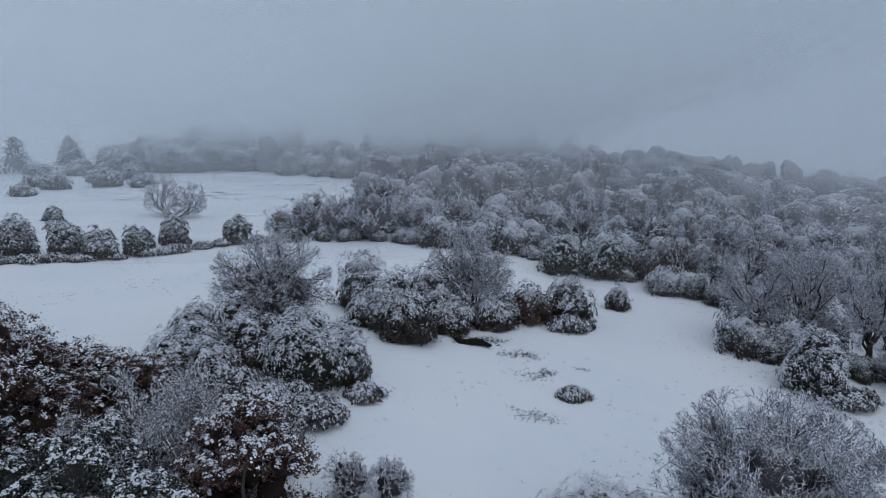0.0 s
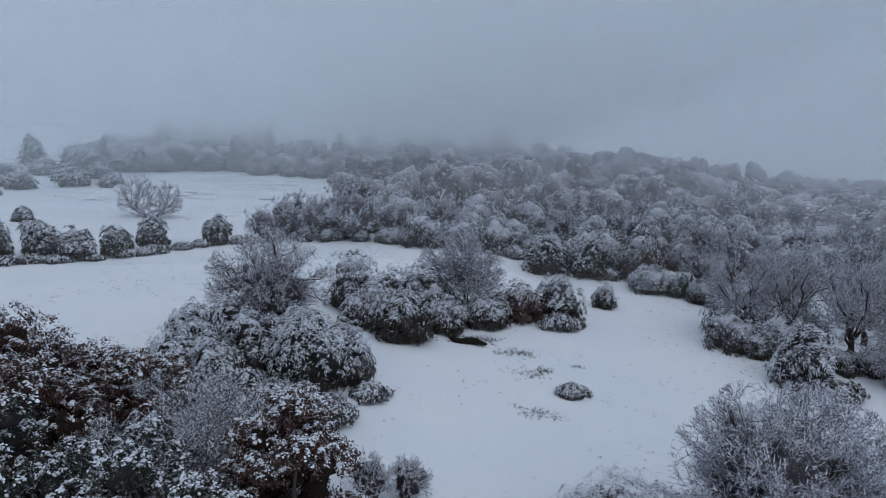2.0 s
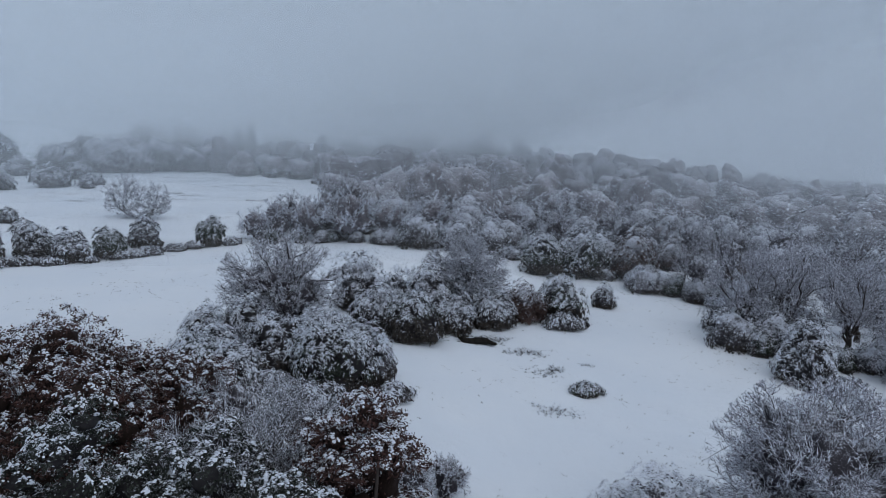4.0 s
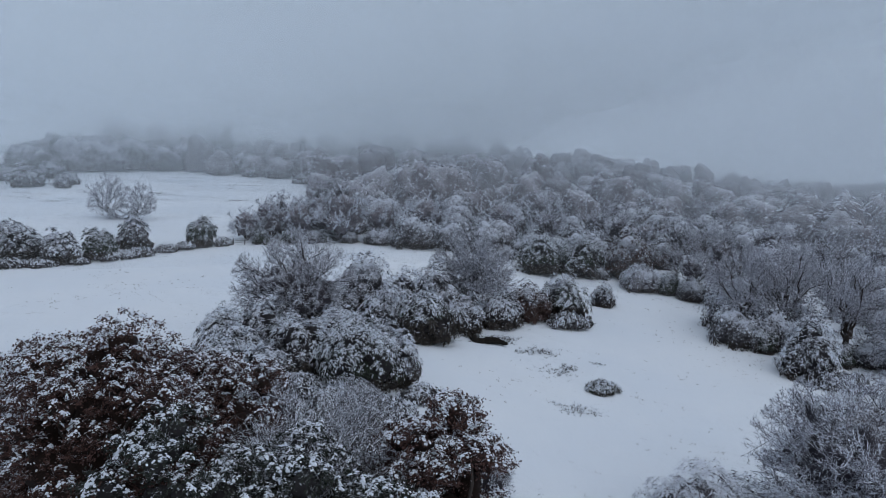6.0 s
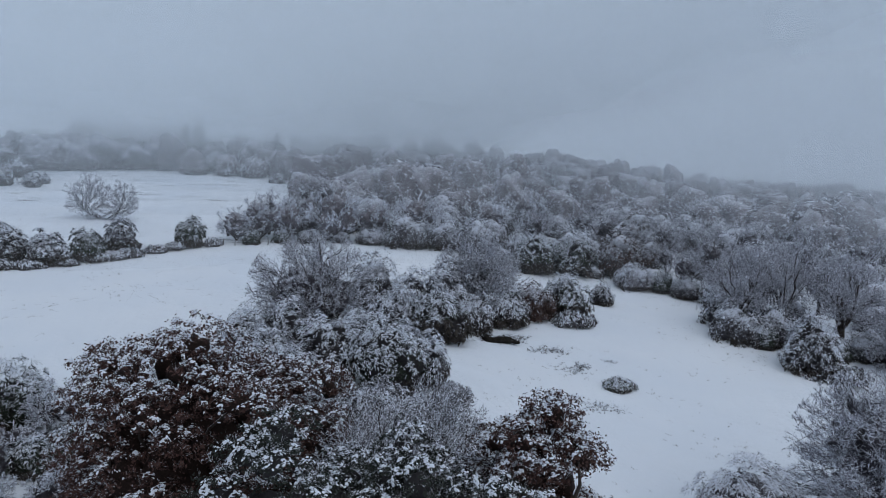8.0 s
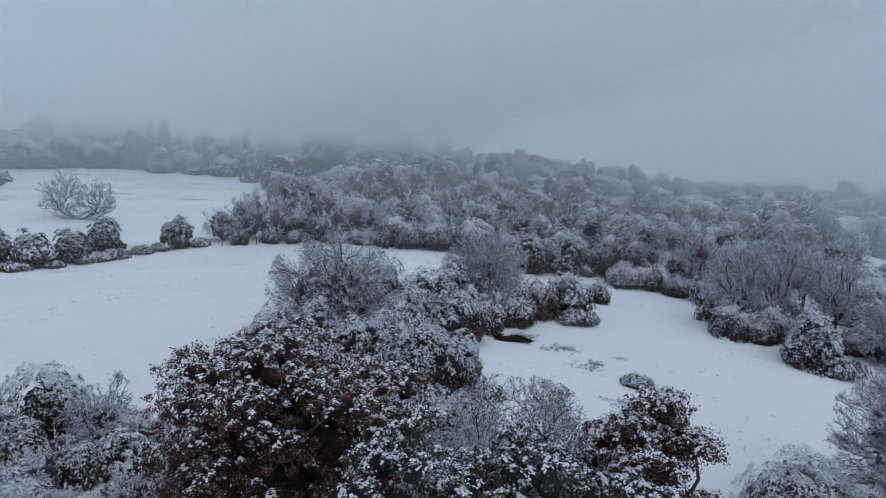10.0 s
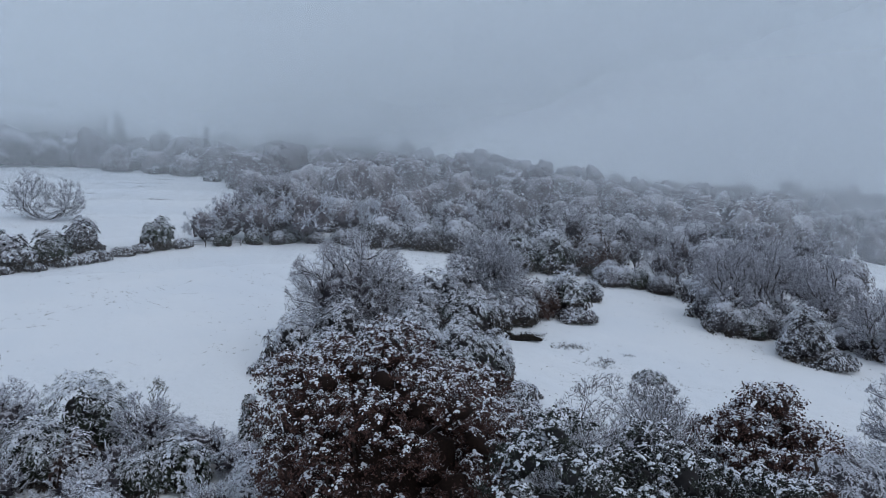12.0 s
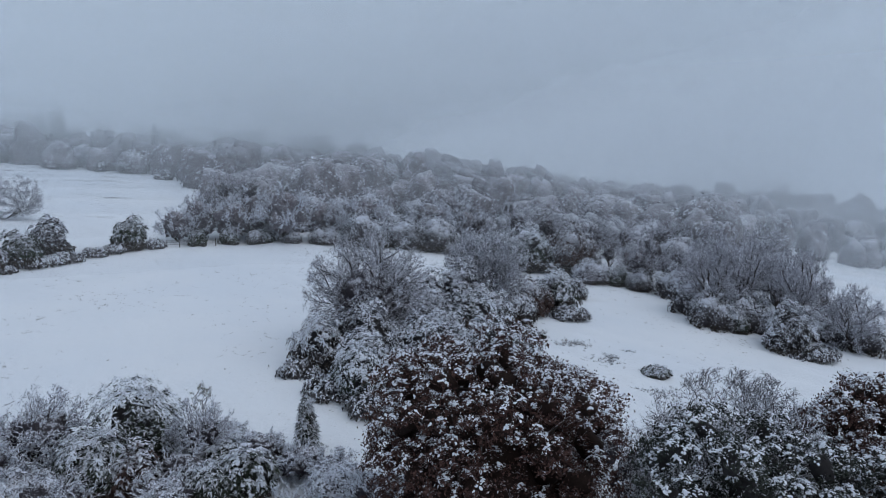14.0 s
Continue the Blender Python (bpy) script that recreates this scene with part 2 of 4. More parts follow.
def joined(parts):
    vs, ts, o = [], [], 0
    for v, t in parts:
        vs.append(v), ts.append(t + o)
        o += len(v)
    return np.concatenate(vs), np.concatenate(ts)


def across(d, rng):
    a = unit(np.cross(d, rng.normal(size=d.shape)))
    return a, np.cross(d, a)


def spikes(p0, p1, w, sag, rng, bent=True):
    """Tapered twigs or leaf sprays, four-sided, bent once."""
    n = len(p0)
    d = unit(p1 - p0)
    a, b = across(d, rng)
    w = np.broadcast_to(np.asarray(w, float), (n,))[:, None]
    if not bent:
        v = np.stack([p0 + a * w, p0 + b * w, p0 - a * w, p0 - b * w, p1], 1)
        f = np.array([(0, 1, 4), (1, 2, 4), (2, 3, 4), (3, 0, 4)])
    else:
        m = (p0 + p1) / 2 + sag
        v = np.stack([p0 + a * w, p0 + b * w, p0 - a * w, p0 - b * w, m + a * w * 0.9, m + b * w * 0.9, m - a * w * 0.9, m - b * w * 0.9, p1], 1)
        f = [(4, 5, 8), (5, 6, 8), (6, 7, 8), (7, 4, 8)]
        for i in range(4):
            j = (i + 1) % 4
            f += [(i, j, j + 4), (i, j + 4, i + 4)]
        f = np.array(f)
    k = v.shape[1]
    return v.reshape(-1, 3), (f[None] + (np.arange(n) * k)[:, None, None]).reshape(-1, 3)


def slivers(p0, p1, side):
    """Fine pointed things, as wide as side at their foot."""
    v = np.stack([p0 - side, p0 + side, p1], 1)
    return v.reshape(-1, 3), np.arange(len(p0) * 3).reshape(-1, 3)


def strips(p0, p1, w, rng):
    """Fine twigs and blades: thin and tapering to a point."""
    a, _ = across(unit(p1 - p0), rng)
    return slivers(p0, p1, a * np.broadcast_to(np.asarray(w, float), (len(p0),))[:, None])


def tubes(p0, p1, r0, r1, rng, sides=6):
    n = len(p0)
    d = unit(p1 - p0)
    ref = np.where(np.abs(d[:, 2:]) > 0.9, np.array([[1.0, 0, 0]]), np.array([[0, 0, 1.0]]))
    a = unit(np.cross(d, ref))
    b = np.cross(d, a)
    ang = np.arange(sides) * 2 * np.pi / sides
    ring = a[:, None] * np.cos(ang)[None, :, None] + b[:, None] * np.sin(ang)[None, :, None]
    r0, r1 = (np.broadcast_to(np.asarray(r, float), (n,))[:, None, None] for r in (r0, r1))
    v = np.concatenate([p0[:, None] + ring * r0, p1[:, None] + ring * r1], 1)
    i = np.arange(sides)
    j = (i + 1) % sides
    f = np.concatenate([np.stack([i, j, j + sides], 1), np.stack([i, j + sides, i + sides], 1)])
    return v.reshape(-1, 3), (f[None] + (np.arange(n) * 2 * sides)[:, None, None]).reshape(-1, 3)


T_GOLD = (1 + 5 ** 0.5) / 2
ICO_V = unit(np.array([(-1, T_GOLD, 0), (1, T_GOLD, 0), (-1, -T_GOLD, 0), (1, -T_GOLD, 0), (0, -1, T_GOLD), (0, 1, T_GOLD), (0, -1, -T_GOLD), (0, 1, -T_GOLD), (T_GOLD, 0, -1), (T_GOLD, 0, 1), (-T_GOLD, 0, -1), (-T_GOLD, 0, 1)], float))
ICO_F = np.array([(0, 11, 5), (0, 5, 1), (0, 1, 7), (0, 7, 10), (0, 10, 11), (1, 5, 9), (5, 11, 4), (11, 10, 2), (10, 7, 6), (7, 1, 8), (3, 9, 4), (3, 4, 2), (3, 2, 6), (3, 6, 8), (3, 8, 9), (4, 9, 5), (2, 4, 11), (6, 2, 10), (8, 6, 7), (9, 8, 1)])


def limb_tube(p, r, sides=5):
    """One tapering limb along a bent line, pointed at its end."""
    d = np.gradient(p, axis=0)
    d = unit(d)
    ref = np.where(np.abs(d[:, 2:]) > 0.9, np.array([[1.0, 0, 0]]), np.array([[0, 0, 1.0]]))
    a = unit(np.cross(d, ref))
    b = np.cross(d, a)
    ang = np.arange(sides) * 2 * np.pi / sides
    ring = a[:, None] * np.cos(ang)[None, :, None] + b[:, None] * np.sin(ang)[None, :, None]
    v = np.concatenate([(p[:, None] + ring * np.asarray(r)[:, None, None]).reshape(-1, 3), p[-1:] + d[-1:] * r[-1]])
    f = []
    for k in range(len(p) - 1):
        for i in range(sides):
            j = (i + 1) % sides
            f += [(k * sides + i, k * sides + j, k * sides + sides + j), (k * sides + i, k * sides + sides + j, k * sides + sides + i)]
    last = (len(p) - 1) * sides
    f += [(last + i, last + (i + 1) % sides, len(v) - 1) for i in range(sides)]
    return v, np.array(f)


def lumps(centres, size, flat, rng, rough=0.3):
    """Uneven clumps: snow on leaves, or dark cores for the shade inside a crown."""
    n = len(centres)
    size = np.broadcast_to(np.asarray(size, float), (n,))[:, None, None]
    stretch = rng.uniform(0.7, 1.35, (n, 1, 3)) * np.array([1, 1, flat])
    turn = rng.uniform(0, 2 * np.pi, n)
    c, s = np.cos(turn)[:, None], np.sin(turn)[:, None]
    v = ICO_V[None] * stretch * (1 + rng.uniform(-rough, rough, (n, 12, 1)))
    v = np.stack([v[..., 0] * c - v[..., 1] * s, v[..., 0] * s + v[..., 1] * c, v[..., 2]], -1) * size + centres[:, None]
    return v.reshape(-1, 3), (ICO_F[None] + (np.arange(n) * 12)[:, None, None]).reshape(-1, 3)


PAD_V = np.array([(1, 0, 0), (0.5, 0.87, 0), (-0.5, 0.87, 0), (-1, 0, 0), (-0.5, -0.87, 0), (0.5, -0.87, 0), (0, 0, 1)], float)
PAD_F = np.array([(i, (i + 1) % 6, 6) for i in range(6)])


def pads(centres, normal, size, rng, thick=0.4):
    """Pads of snow that lie on leaf clusters and hang outwards."""
    n = len(centres)
    nz = unit(normal)
    a = unit(np.stack([nz[:, 0], nz[:, 1], np.full(n, -0.5)], 1) + rng.normal(0, 0.5, (n, 3)))
    b = unit(np.cross(nz, a))
    a = np.cross(b, nz)
    s = np.broadcast_to(np.asarray(size, float), (n,))[:, None, None]
    v = (PAD_V[None] + rng.normal(0, 0.12, (n, 7, 3))) * rng.uniform(0.75, 1.35, (n, 1, 3)) * np.array([1.3, 1.0, thick * 1.5]) * (1 + rng.uniform(-0.25, 0.25, (n, 7, 1)))
    v = centres[:, None] + s * (v[..., :1] * a[:, None] + v[..., 1:2] * b[:, None] + v[..., 2:] * nz[:, None])
    return v.reshape(-1, 3), (PAD_F[None] + (np.arange(n) * 7)[:, None, None]).reshape(-1, 3)


def flakes(centres, size, normal, rng):
    """Single leaves: pointed, folded along the middle."""
    n = len(centres)
    a, b = across(unit(normal), rng)
    s = np.broadcast_to(np.asarray(size, float), (n,))[:, None]
    lift = unit(normal) * s * 0.25
    v = np.stack([centres - a * s, centres + b * s * 0.5 + lift, centres + a * s, centres - b * s * 0.5 + lift], 1)
    f = np.array([(0, 2, 1), (0, 3, 2)])
    return v.reshape(-1, 3), (f[None] + (np.arange(n) * 4)[:, None, None]).reshape(-1, 3)


def fronds(p, way, normal, length, width):
    """Narrow ridges of snow lying along twigs."""
    d = unit(way)
    a = unit(np.cross(d, normal))
    length, width = (np.broadcast_to(np.asarray(q, float), (len(p),))[:, None] for q in (length, width))
    return slivers(p, p + d * length, a * width)


def sphere_dirs(n, rng, low=-0.2):
    z = rng.uniform(low, 1, n)
    t = rng.uniform(0, 2 * np.pi, n)
    r = np.sqrt(1 - z * z)
    return np.stack([r * np.cos(t), r * np.sin(t), z], 1)


def part(name, arrays, mat, parent, label="", smooth=False):
    ob = new(name, mesh_of(name, *arrays, mat, smooth))
    ob.parent = parent
    if label:
        ob["label"] = label
    return ob


def limb_path(start, end, lift, rng, k=4):
    t = np.linspace(0, 1, k + 1)[:, None]
    p = start + (end - start) * t + np.array([0, 0, 1.0]) * lift * np.sin(t * np.pi * 0.9)
    p[1:-1] += rng.normal(0, 0.05 * np.linalg.norm(end - start), (k - 1, 3))
    return p


def shell_reach(p, d, centre, semi):
    """How far it is from p along d to the outline of the crown."""
    q, e = (p - centre) / semi, d / semi
    a, b, c = (e * e).sum(1), (q * e).sum(1), (q * q).sum(1) - 1
    return np.where(c < 0, (-b + np.sqrt(np.maximum(b * b - a * c, 0))) / a, 0.0)


def uneven(p, centre, phase, rough):
    """The outline of a crown swells and falls back round the tree."""
    d = unit(p - centre)
    return 1 + rough * (np.sin(3.0 * d[:, 0] + 2.2 * d[:, 1] + phase) + np.sin(4.6 * d[:, 2] - 3.1 * d[:, 0] + 2.3 * phase) + 0.7 * np.sin(7.3 * d[:, 1] + 5.9 * d[:, 2] + 3.7 * phase))[:, None] / 2


def ramify(p0, p1, k, share, spread, out, up, centre, semi, phase, rough, rng, base=0.3):
    """k side branches on each branch, that fan outwards and end at the crown's outline at the latest."""
    n = len(p0)
    s0, s1 = np.repeat(p0, k, 0), np.repeat(p1, k, 0)
    u = base + (1.02 - base) * ((np.tile(np.arange(k), n) + rng.random(n * k)) / k)[:, None]
    start = s0 + (s1 - s0) * u
    d = unit(s1 - s0) * 0.6 + rng.normal(0, spread, (n * k, 3)) + out * unit(start - centre * np.array([1, 1, 0.6]))
    d[:, 2] += up
    d = unit(d)
    room = shell_reach(start, d, centre, semi)[:, None] * uneven(start, centre, phase, rough)
    own = np.linalg.norm(s1 - s0, axis=1, keepdims=True) * share * rng.uniform(0.6, 1.25, (n * k, 1))
    return start, start + d * np.clip(np.minimum(own, room * rng.uniform(0.8, 1.06, (n * k, 1))), 0.04, None)


def bare_tree_arrays(rng, h, w, stout=1.0, ridge=1.0, trunk=0.12, limbs=9, fan=(6, 7, 8, 5), twig=0.009, rough=0.16, lean=0.1, laden=0.8, deep=0.62):
    """A leafless tree: limbs that fork again and again, and the finest twigs in a dome of height h and width w."""
    semi = np.array([w / 2, w / 2, h * (1 - trunk * 0.6) * 0.56])
    centre = np.array([0, 0, h - semi[2]])
    phase = rng.uniform(0, 6.28)
    r = 0.017 * h * stout
    fork = np.array([rng.normal(0, 0.02 * h), rng.normal(0, 0.02 * h), max(h * trunk, 0.15)])
    tp = limb_path(np.array([0, 0, -0.4]), fork, 0, rng, 3)
    trunk_m = limb_tube(tp, np.linspace(r * 1.45, r, 4), 8)
    limb_m, a0, a1 = [], [], []
    for i in range(limbs):
        z = 0.97 - 1.2 * (i + 0.5) / limbs
        t = i * 2.4 + rng.uniform(-0.35, 0.35)
        f = math.sqrt(1 - z * z)
        z = max(z, -0.12)
        end = centre + np.array([f * math.cos(t), f * math.sin(t), z * 0.9]) * semi * rng.uniform(deep, deep + 0.16)
        s = tp[-1] + (tp[1] - tp[-1]) * rng.uniform(0, 0.5)
        p = limb_path(s, end, lean * h * (0.3 - z * 0.4), rng, 6)
        limb_m.append(limb_tube(p, r * np.linspace(0.62, 0.15, 7) * rng.uniform(0.75, 1.15)))
        a0.append(p[1:-1]), a1.append(p[2:])
    a0, a1 = np.concatenate(a0), np.concatenate(a1)
    pick = np.linalg.norm(a1 - a0, axis=1) > 0
    a0, a1 = a0[pick], a1[pick]
    per = max(int(round(fan[0] * limbs / len(a0))), 1)
    b0, b1 = ramify(a0, a1, per, 1.8, 0.6, 0.5, 0.0, centre, semi, phase, rough, rng, 0.0)
    c0, c1 = ramify(b0, b1, fan[1], 0.58, 0.55, 0.42, 0.04, centre, semi, phase, rough, rng)
    d0, d1 = ramify(c0, c1, fan[2], 0.52, 0.62, 0.36, 0.06, centre, semi, phase, rough, rng)
    e0, e1 = ramify(d0, d1, fan[3], 0.5, 0.9, 0.25, 0.06, centre, semi, phase, rough, rng)
    for q in (b0, b1, c0, c1, d0, d1, e0, e1):
        q[:, 2] = np.maximum(q[:, 2], 0.05)
    bend = rng.normal(0, 0.07, b0.shape) * np.linalg.norm(b1 - b0, axis=1, keepdims=True)
    boughs = joined([spikes(b0, b1, r * 0.10 + twig, bend, rng), spikes(c0, c1, r * 0.03 + twig, 0, rng, False)])
    crown = joined([strips(d0, d1, twig * 1.5, rng), strips(e0, e1, twig * 1.3, rng)])
    load = []
    for q0, q1, wide, share in ((b0, b1, 1.5, 1.0), (c0, c1, 1.5, 1.0), (d0, d1, 1.6, laden), (e0, e1, 1.5, laden * 0.6)):
        k = np.where(rng.random(len(q0)) < share)[0]
        way = q1[k] - q0[k]
        u0 = rng.uniform(0, 0.35, (len(k), 1))
        long = np.linalg.norm(way, axis=1) * rng.uniform(0.45, 0.8, len(k))
        up = np.array([0, 0, 1.0]) + rng.normal(0, 0.3, (len(k), 3))
        load.append(fronds(q0[k] + way * u0 + np.array([0, 0, twig * 1.2]), way, up, long, twig * ridge * wide * rng.uniform(0.7, 1.3, len(k))))
    return trunk_m, limb_m, boughs, crown, joined(load)


def refined(v, f):
    """Each triangle of a ball split in four."""
    mids, verts, out = {}, [tuple(q) for q in v], []

    def mid(i, j):
        key = (min(i, j), max(i, j))
        if key not in mids:
            mids[key] = len(verts)
            verts.append(tuple(unit((np.array(verts[i]) + np.array(verts[j])) / 2)))
        return mids[key]
    for i, j, k in f:
        a, b, c = mid(i, j), mid(j, k), mid(k, i)
        out += [(i, a, c), (j, b, a), (k, c, b), (a, b, c)]
    return np.array(verts), np.array(out)


BALL_1 = refined(ICO_V, ICO_F)
BALL_2 = refined(*BALL_1)
BALL_3 = refined(*BALL_2)


def canopy_arrays(rng, h, w, boughs=90, sprays=36, length=0.36, width=0.026, load=0.6, bare=0.22, fuzz=0.35, ball=BALL_3, squat=0.22, lobes=13, rise=0.38, core=0.68, tier=1.25, shade=0.35):
    """A dense bush or evergreen: rounded masses down to the ground, thatched with small arching boughs whose drooping sprays hold snow on top and are dark beneath."""
    sprays = max(int(sprays * 0.7), 8)
    semi = np.array([w / 2 * rng.uniform(0.9, 1.08), w / 2 * rng.uniform(0.9, 1.08), h * (1 - squat)])
    centre = np.array([0, 0, h * squat])
    t = np.arange(lobes) * 2.4 + rng.uniform(-0.5, 0.5, lobes)
    z = 1 - 1.4 * (np.arange(lobes) + 0.4) / lobes
    f = np.sqrt(np.maximum(1 - z * z, 0.0))
    heads = unit(np.stack([f * np.cos(t), f * np.sin(t), z], 1) + rng.normal(0, 0.14, (lobes, 3)))
    tall = rng.uniform(0.45 * rise, rise, lobes)
    broad = rng.uniform(1.5, 2.3, lobes) / math.sqrt(lobes)

    def shell(d):
        ang = np.arccos(np.clip(d @ heads.T, -1, 1))
        cap = tall * np.sqrt(np.clip(1 - (ang / broad) ** 2, 0, 1))
        q = d.copy()
        flat = np.linalg.norm(d[:, :2], axis=1, keepdims=True)
        q[:, :2] = np.where(d[:, 2:] < 0, d[:, :2] / np.maximum(flat, 0.3) * (1 - 0.15 * np.abs(d[:, 2:])), d[:, :2])
        return q * (0.68 + cap.max(1))[:, None], cap.argmax(1), cap.max(1) / rise
    # Solid core whose dark colour stands in for shade between the sprays
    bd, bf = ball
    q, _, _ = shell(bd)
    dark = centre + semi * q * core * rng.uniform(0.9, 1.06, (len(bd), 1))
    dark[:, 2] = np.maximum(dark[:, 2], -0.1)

    t = np.arange(boughs) * 2.399963 + rng.uniform(-0.15, 0.15, boughs)
    z = 1 - 1.42 * (np.arange(boughs) + 0.5) / boughs
    f = np.sqrt(np.maximum(1 - z * z, 0.0))
    d = np.stack([f * np.cos(t), f * np.sin(t), z], 1)
    q, which, proud = shell(d)
    apex = centre + semi * q * rng.uniform(0.8, 1.06, (boughs, 1))
    laden = np.clip(rng.normal(1.0, 0.4, boughs), 0.1, 1.4) * (0.3 + 0.85 * np.clip(proud * 1.25, 0, 1))
    face = unit(unit(apex - centre - semi * heads[which] * 0.45) + 0.35 * d)
    size = tier * w * rng.uniform(0.6, 1.6, boughs) / math.sqrt(boughs)

    n = boughs * sprays
    k = np.repeat(np.arange(boughs), sprays)
    lift = unit(face * 0.6 + np.array([0, 0, 0.7]))[k]
    hang = np.stack([face[k, 0], face[k, 1], np.zeros(n)], 1) * 0.6 + rng.normal(0, 0.75, (n, 3))
    e = unit(hang - (hang * lift).sum(1, keepdims=True) * lift)
    u = rng.random((n, 1)) ** 0.6 * 1.1
    s = size[k][:, None]
    depth = np.abs(rng.normal(0, 0.22, (n, 1)))
    p = apex[k] + e * s * (u - 0.35) - lift * s * (0.55 * u * u + depth)
    way = e - np.array([0, 0, 0.35]) - lift * (0.45 * u + rng.normal(0, 0.25, (n, 1))) + rng.normal(0, 0.38, (n, 3))
    way = way - 0.75 * (way * face[k]).sum(1, keepdims=True) * face[k]
    nrm = lift * 0.55 + face[k] * 0.75 + 0.3 * e * u + rng.normal(0, 0.38, (n, 3))
    long = length * 0.8 * rng.uniform(0.5, 1.35, n)
    wide = width * 2.4 * rng.uniform(0.6, 1.35, n)
    ok = p[:, 2] > 0.02
    # Snow thins downward and in folds: shelter, and the crown's shading put into colour
    high = np.clip((p[:, 2] / h - bare * rng.uniform(0.6, 1.4, boughs)[k]) / (0.66 - bare), 0, 1) ** shade * np.clip(face[k, 2] * 0.6 + 0.8, 0.3, 1)
    white = ok & (rng.random(n) < load * laden[k] * high * np.clip(1.2 - 0.5 * u[:, 0], 0, 1) * np.clip(1.25 - depth[:, 0] * 2.2, 0, 1))
    low = ok & ~white & (p[:, 2] / h < bare + 0.06)
    leaf = ok & ~white & ~low

    def some(m, grow=1.0):
        m = np.where(m)[0]
        m = m if len(m) else np.arange(1)
        return fronds(p[m], way[m], nrm[m], long[m] * grow, wide[m] * grow)
    m = max(int(n * fuzz), 3)
    j = rng.integers(0, n, m)
    start = p[j].copy()
    q1 = start + unit(way[j] * 0.5 + face[k[j]] * 0.8 + rng.normal(0, 0.4, (m, 3)) + np.array([0, 0, 0.3])) * length * rng.uniform(0.5, 1.1, (m, 1))
    start[:, 2], q1[:, 2] = np.maximum(start[:, 2], 0.02), np.maximum(q1[:, 2], 0.02)
    return (dark, bf), joined([some(leaf, 1.25), strips(start, q1, width * 0.4, rng)]), some(low, 1.3), some(white)


def fir_arrays(rng, h, w, tiers=13, boughs=12, sprays=9, load=0.3, taper=0.85):
    """A fir: whorls of drooping boughs round a straight stem, narrowing to a tip, with snow along the upper sides."""
    n = tiers * boughs * sprays
    tier = np.repeat(np.arange(tiers), boughs * sprays)
    z0 = 0.06 + 0.92 * tier / tiers
    reach = w / 2 * (1.02 - z0) ** taper * np.repeat(rng.uniform(0.75, 1.15, tiers * boughs), sprays)
    t = np.repeat(rng.uniform(0, 6.28, tiers * boughs), sprays) + rng.normal(0, 0.12, n)
    u = rng.uniform(0.25, 1.0, n)
    out = np.stack([np.cos(t), np.sin(t), np.zeros(n)], 1)
    p = out * (reach * u)[:, None]
    p[:, 2] = h * z0 - 0.32 * reach * u + rng.normal(0, 0.02 * h, n)
    p[:, 2] = np.maximum(p[:, 2], 0.1)
    way = out * 0.8 + rng.normal(0, 0.4, (n, 3)) - np.array([0, 0, 0.35])
    nrm = np.array([0, 0, 0.8]) + out * 0.5 + rng.normal(0, 0.3, (n, 3))
    long, wide = (0.115 * w + 0.04) * rng.uniform(0.6, 1.2, n), 0.021 * w + 0.01
    white = rng.random(n) < load * (0.5 + u)

    def some(m):
        return fronds(p[m], way[m], nrm[m], long[m], wide)
    # Cone core, its near-black colour standing in for shade between the boughs
    k = 10
    ang = np.arange(k) * 2 * np.pi / k
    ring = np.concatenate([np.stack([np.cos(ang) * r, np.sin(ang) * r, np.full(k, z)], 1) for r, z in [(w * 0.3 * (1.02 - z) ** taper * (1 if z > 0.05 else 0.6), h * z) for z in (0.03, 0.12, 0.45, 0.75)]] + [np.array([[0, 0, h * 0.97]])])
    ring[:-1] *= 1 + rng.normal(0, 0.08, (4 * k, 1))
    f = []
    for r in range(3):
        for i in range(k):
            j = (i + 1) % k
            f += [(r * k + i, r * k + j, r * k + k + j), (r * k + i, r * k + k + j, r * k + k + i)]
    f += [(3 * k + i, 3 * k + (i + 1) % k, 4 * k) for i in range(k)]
    stem = limb_tube(np.array([[0, 0, -0.4], [0, 0, h * 0.3], [0, 0, h * 0.97]]), np.array([0.02 * h, 0.015 * h, 0.005 * h]), 6)
    return stem, (ring, np.array(f)), some(~white), some(white)


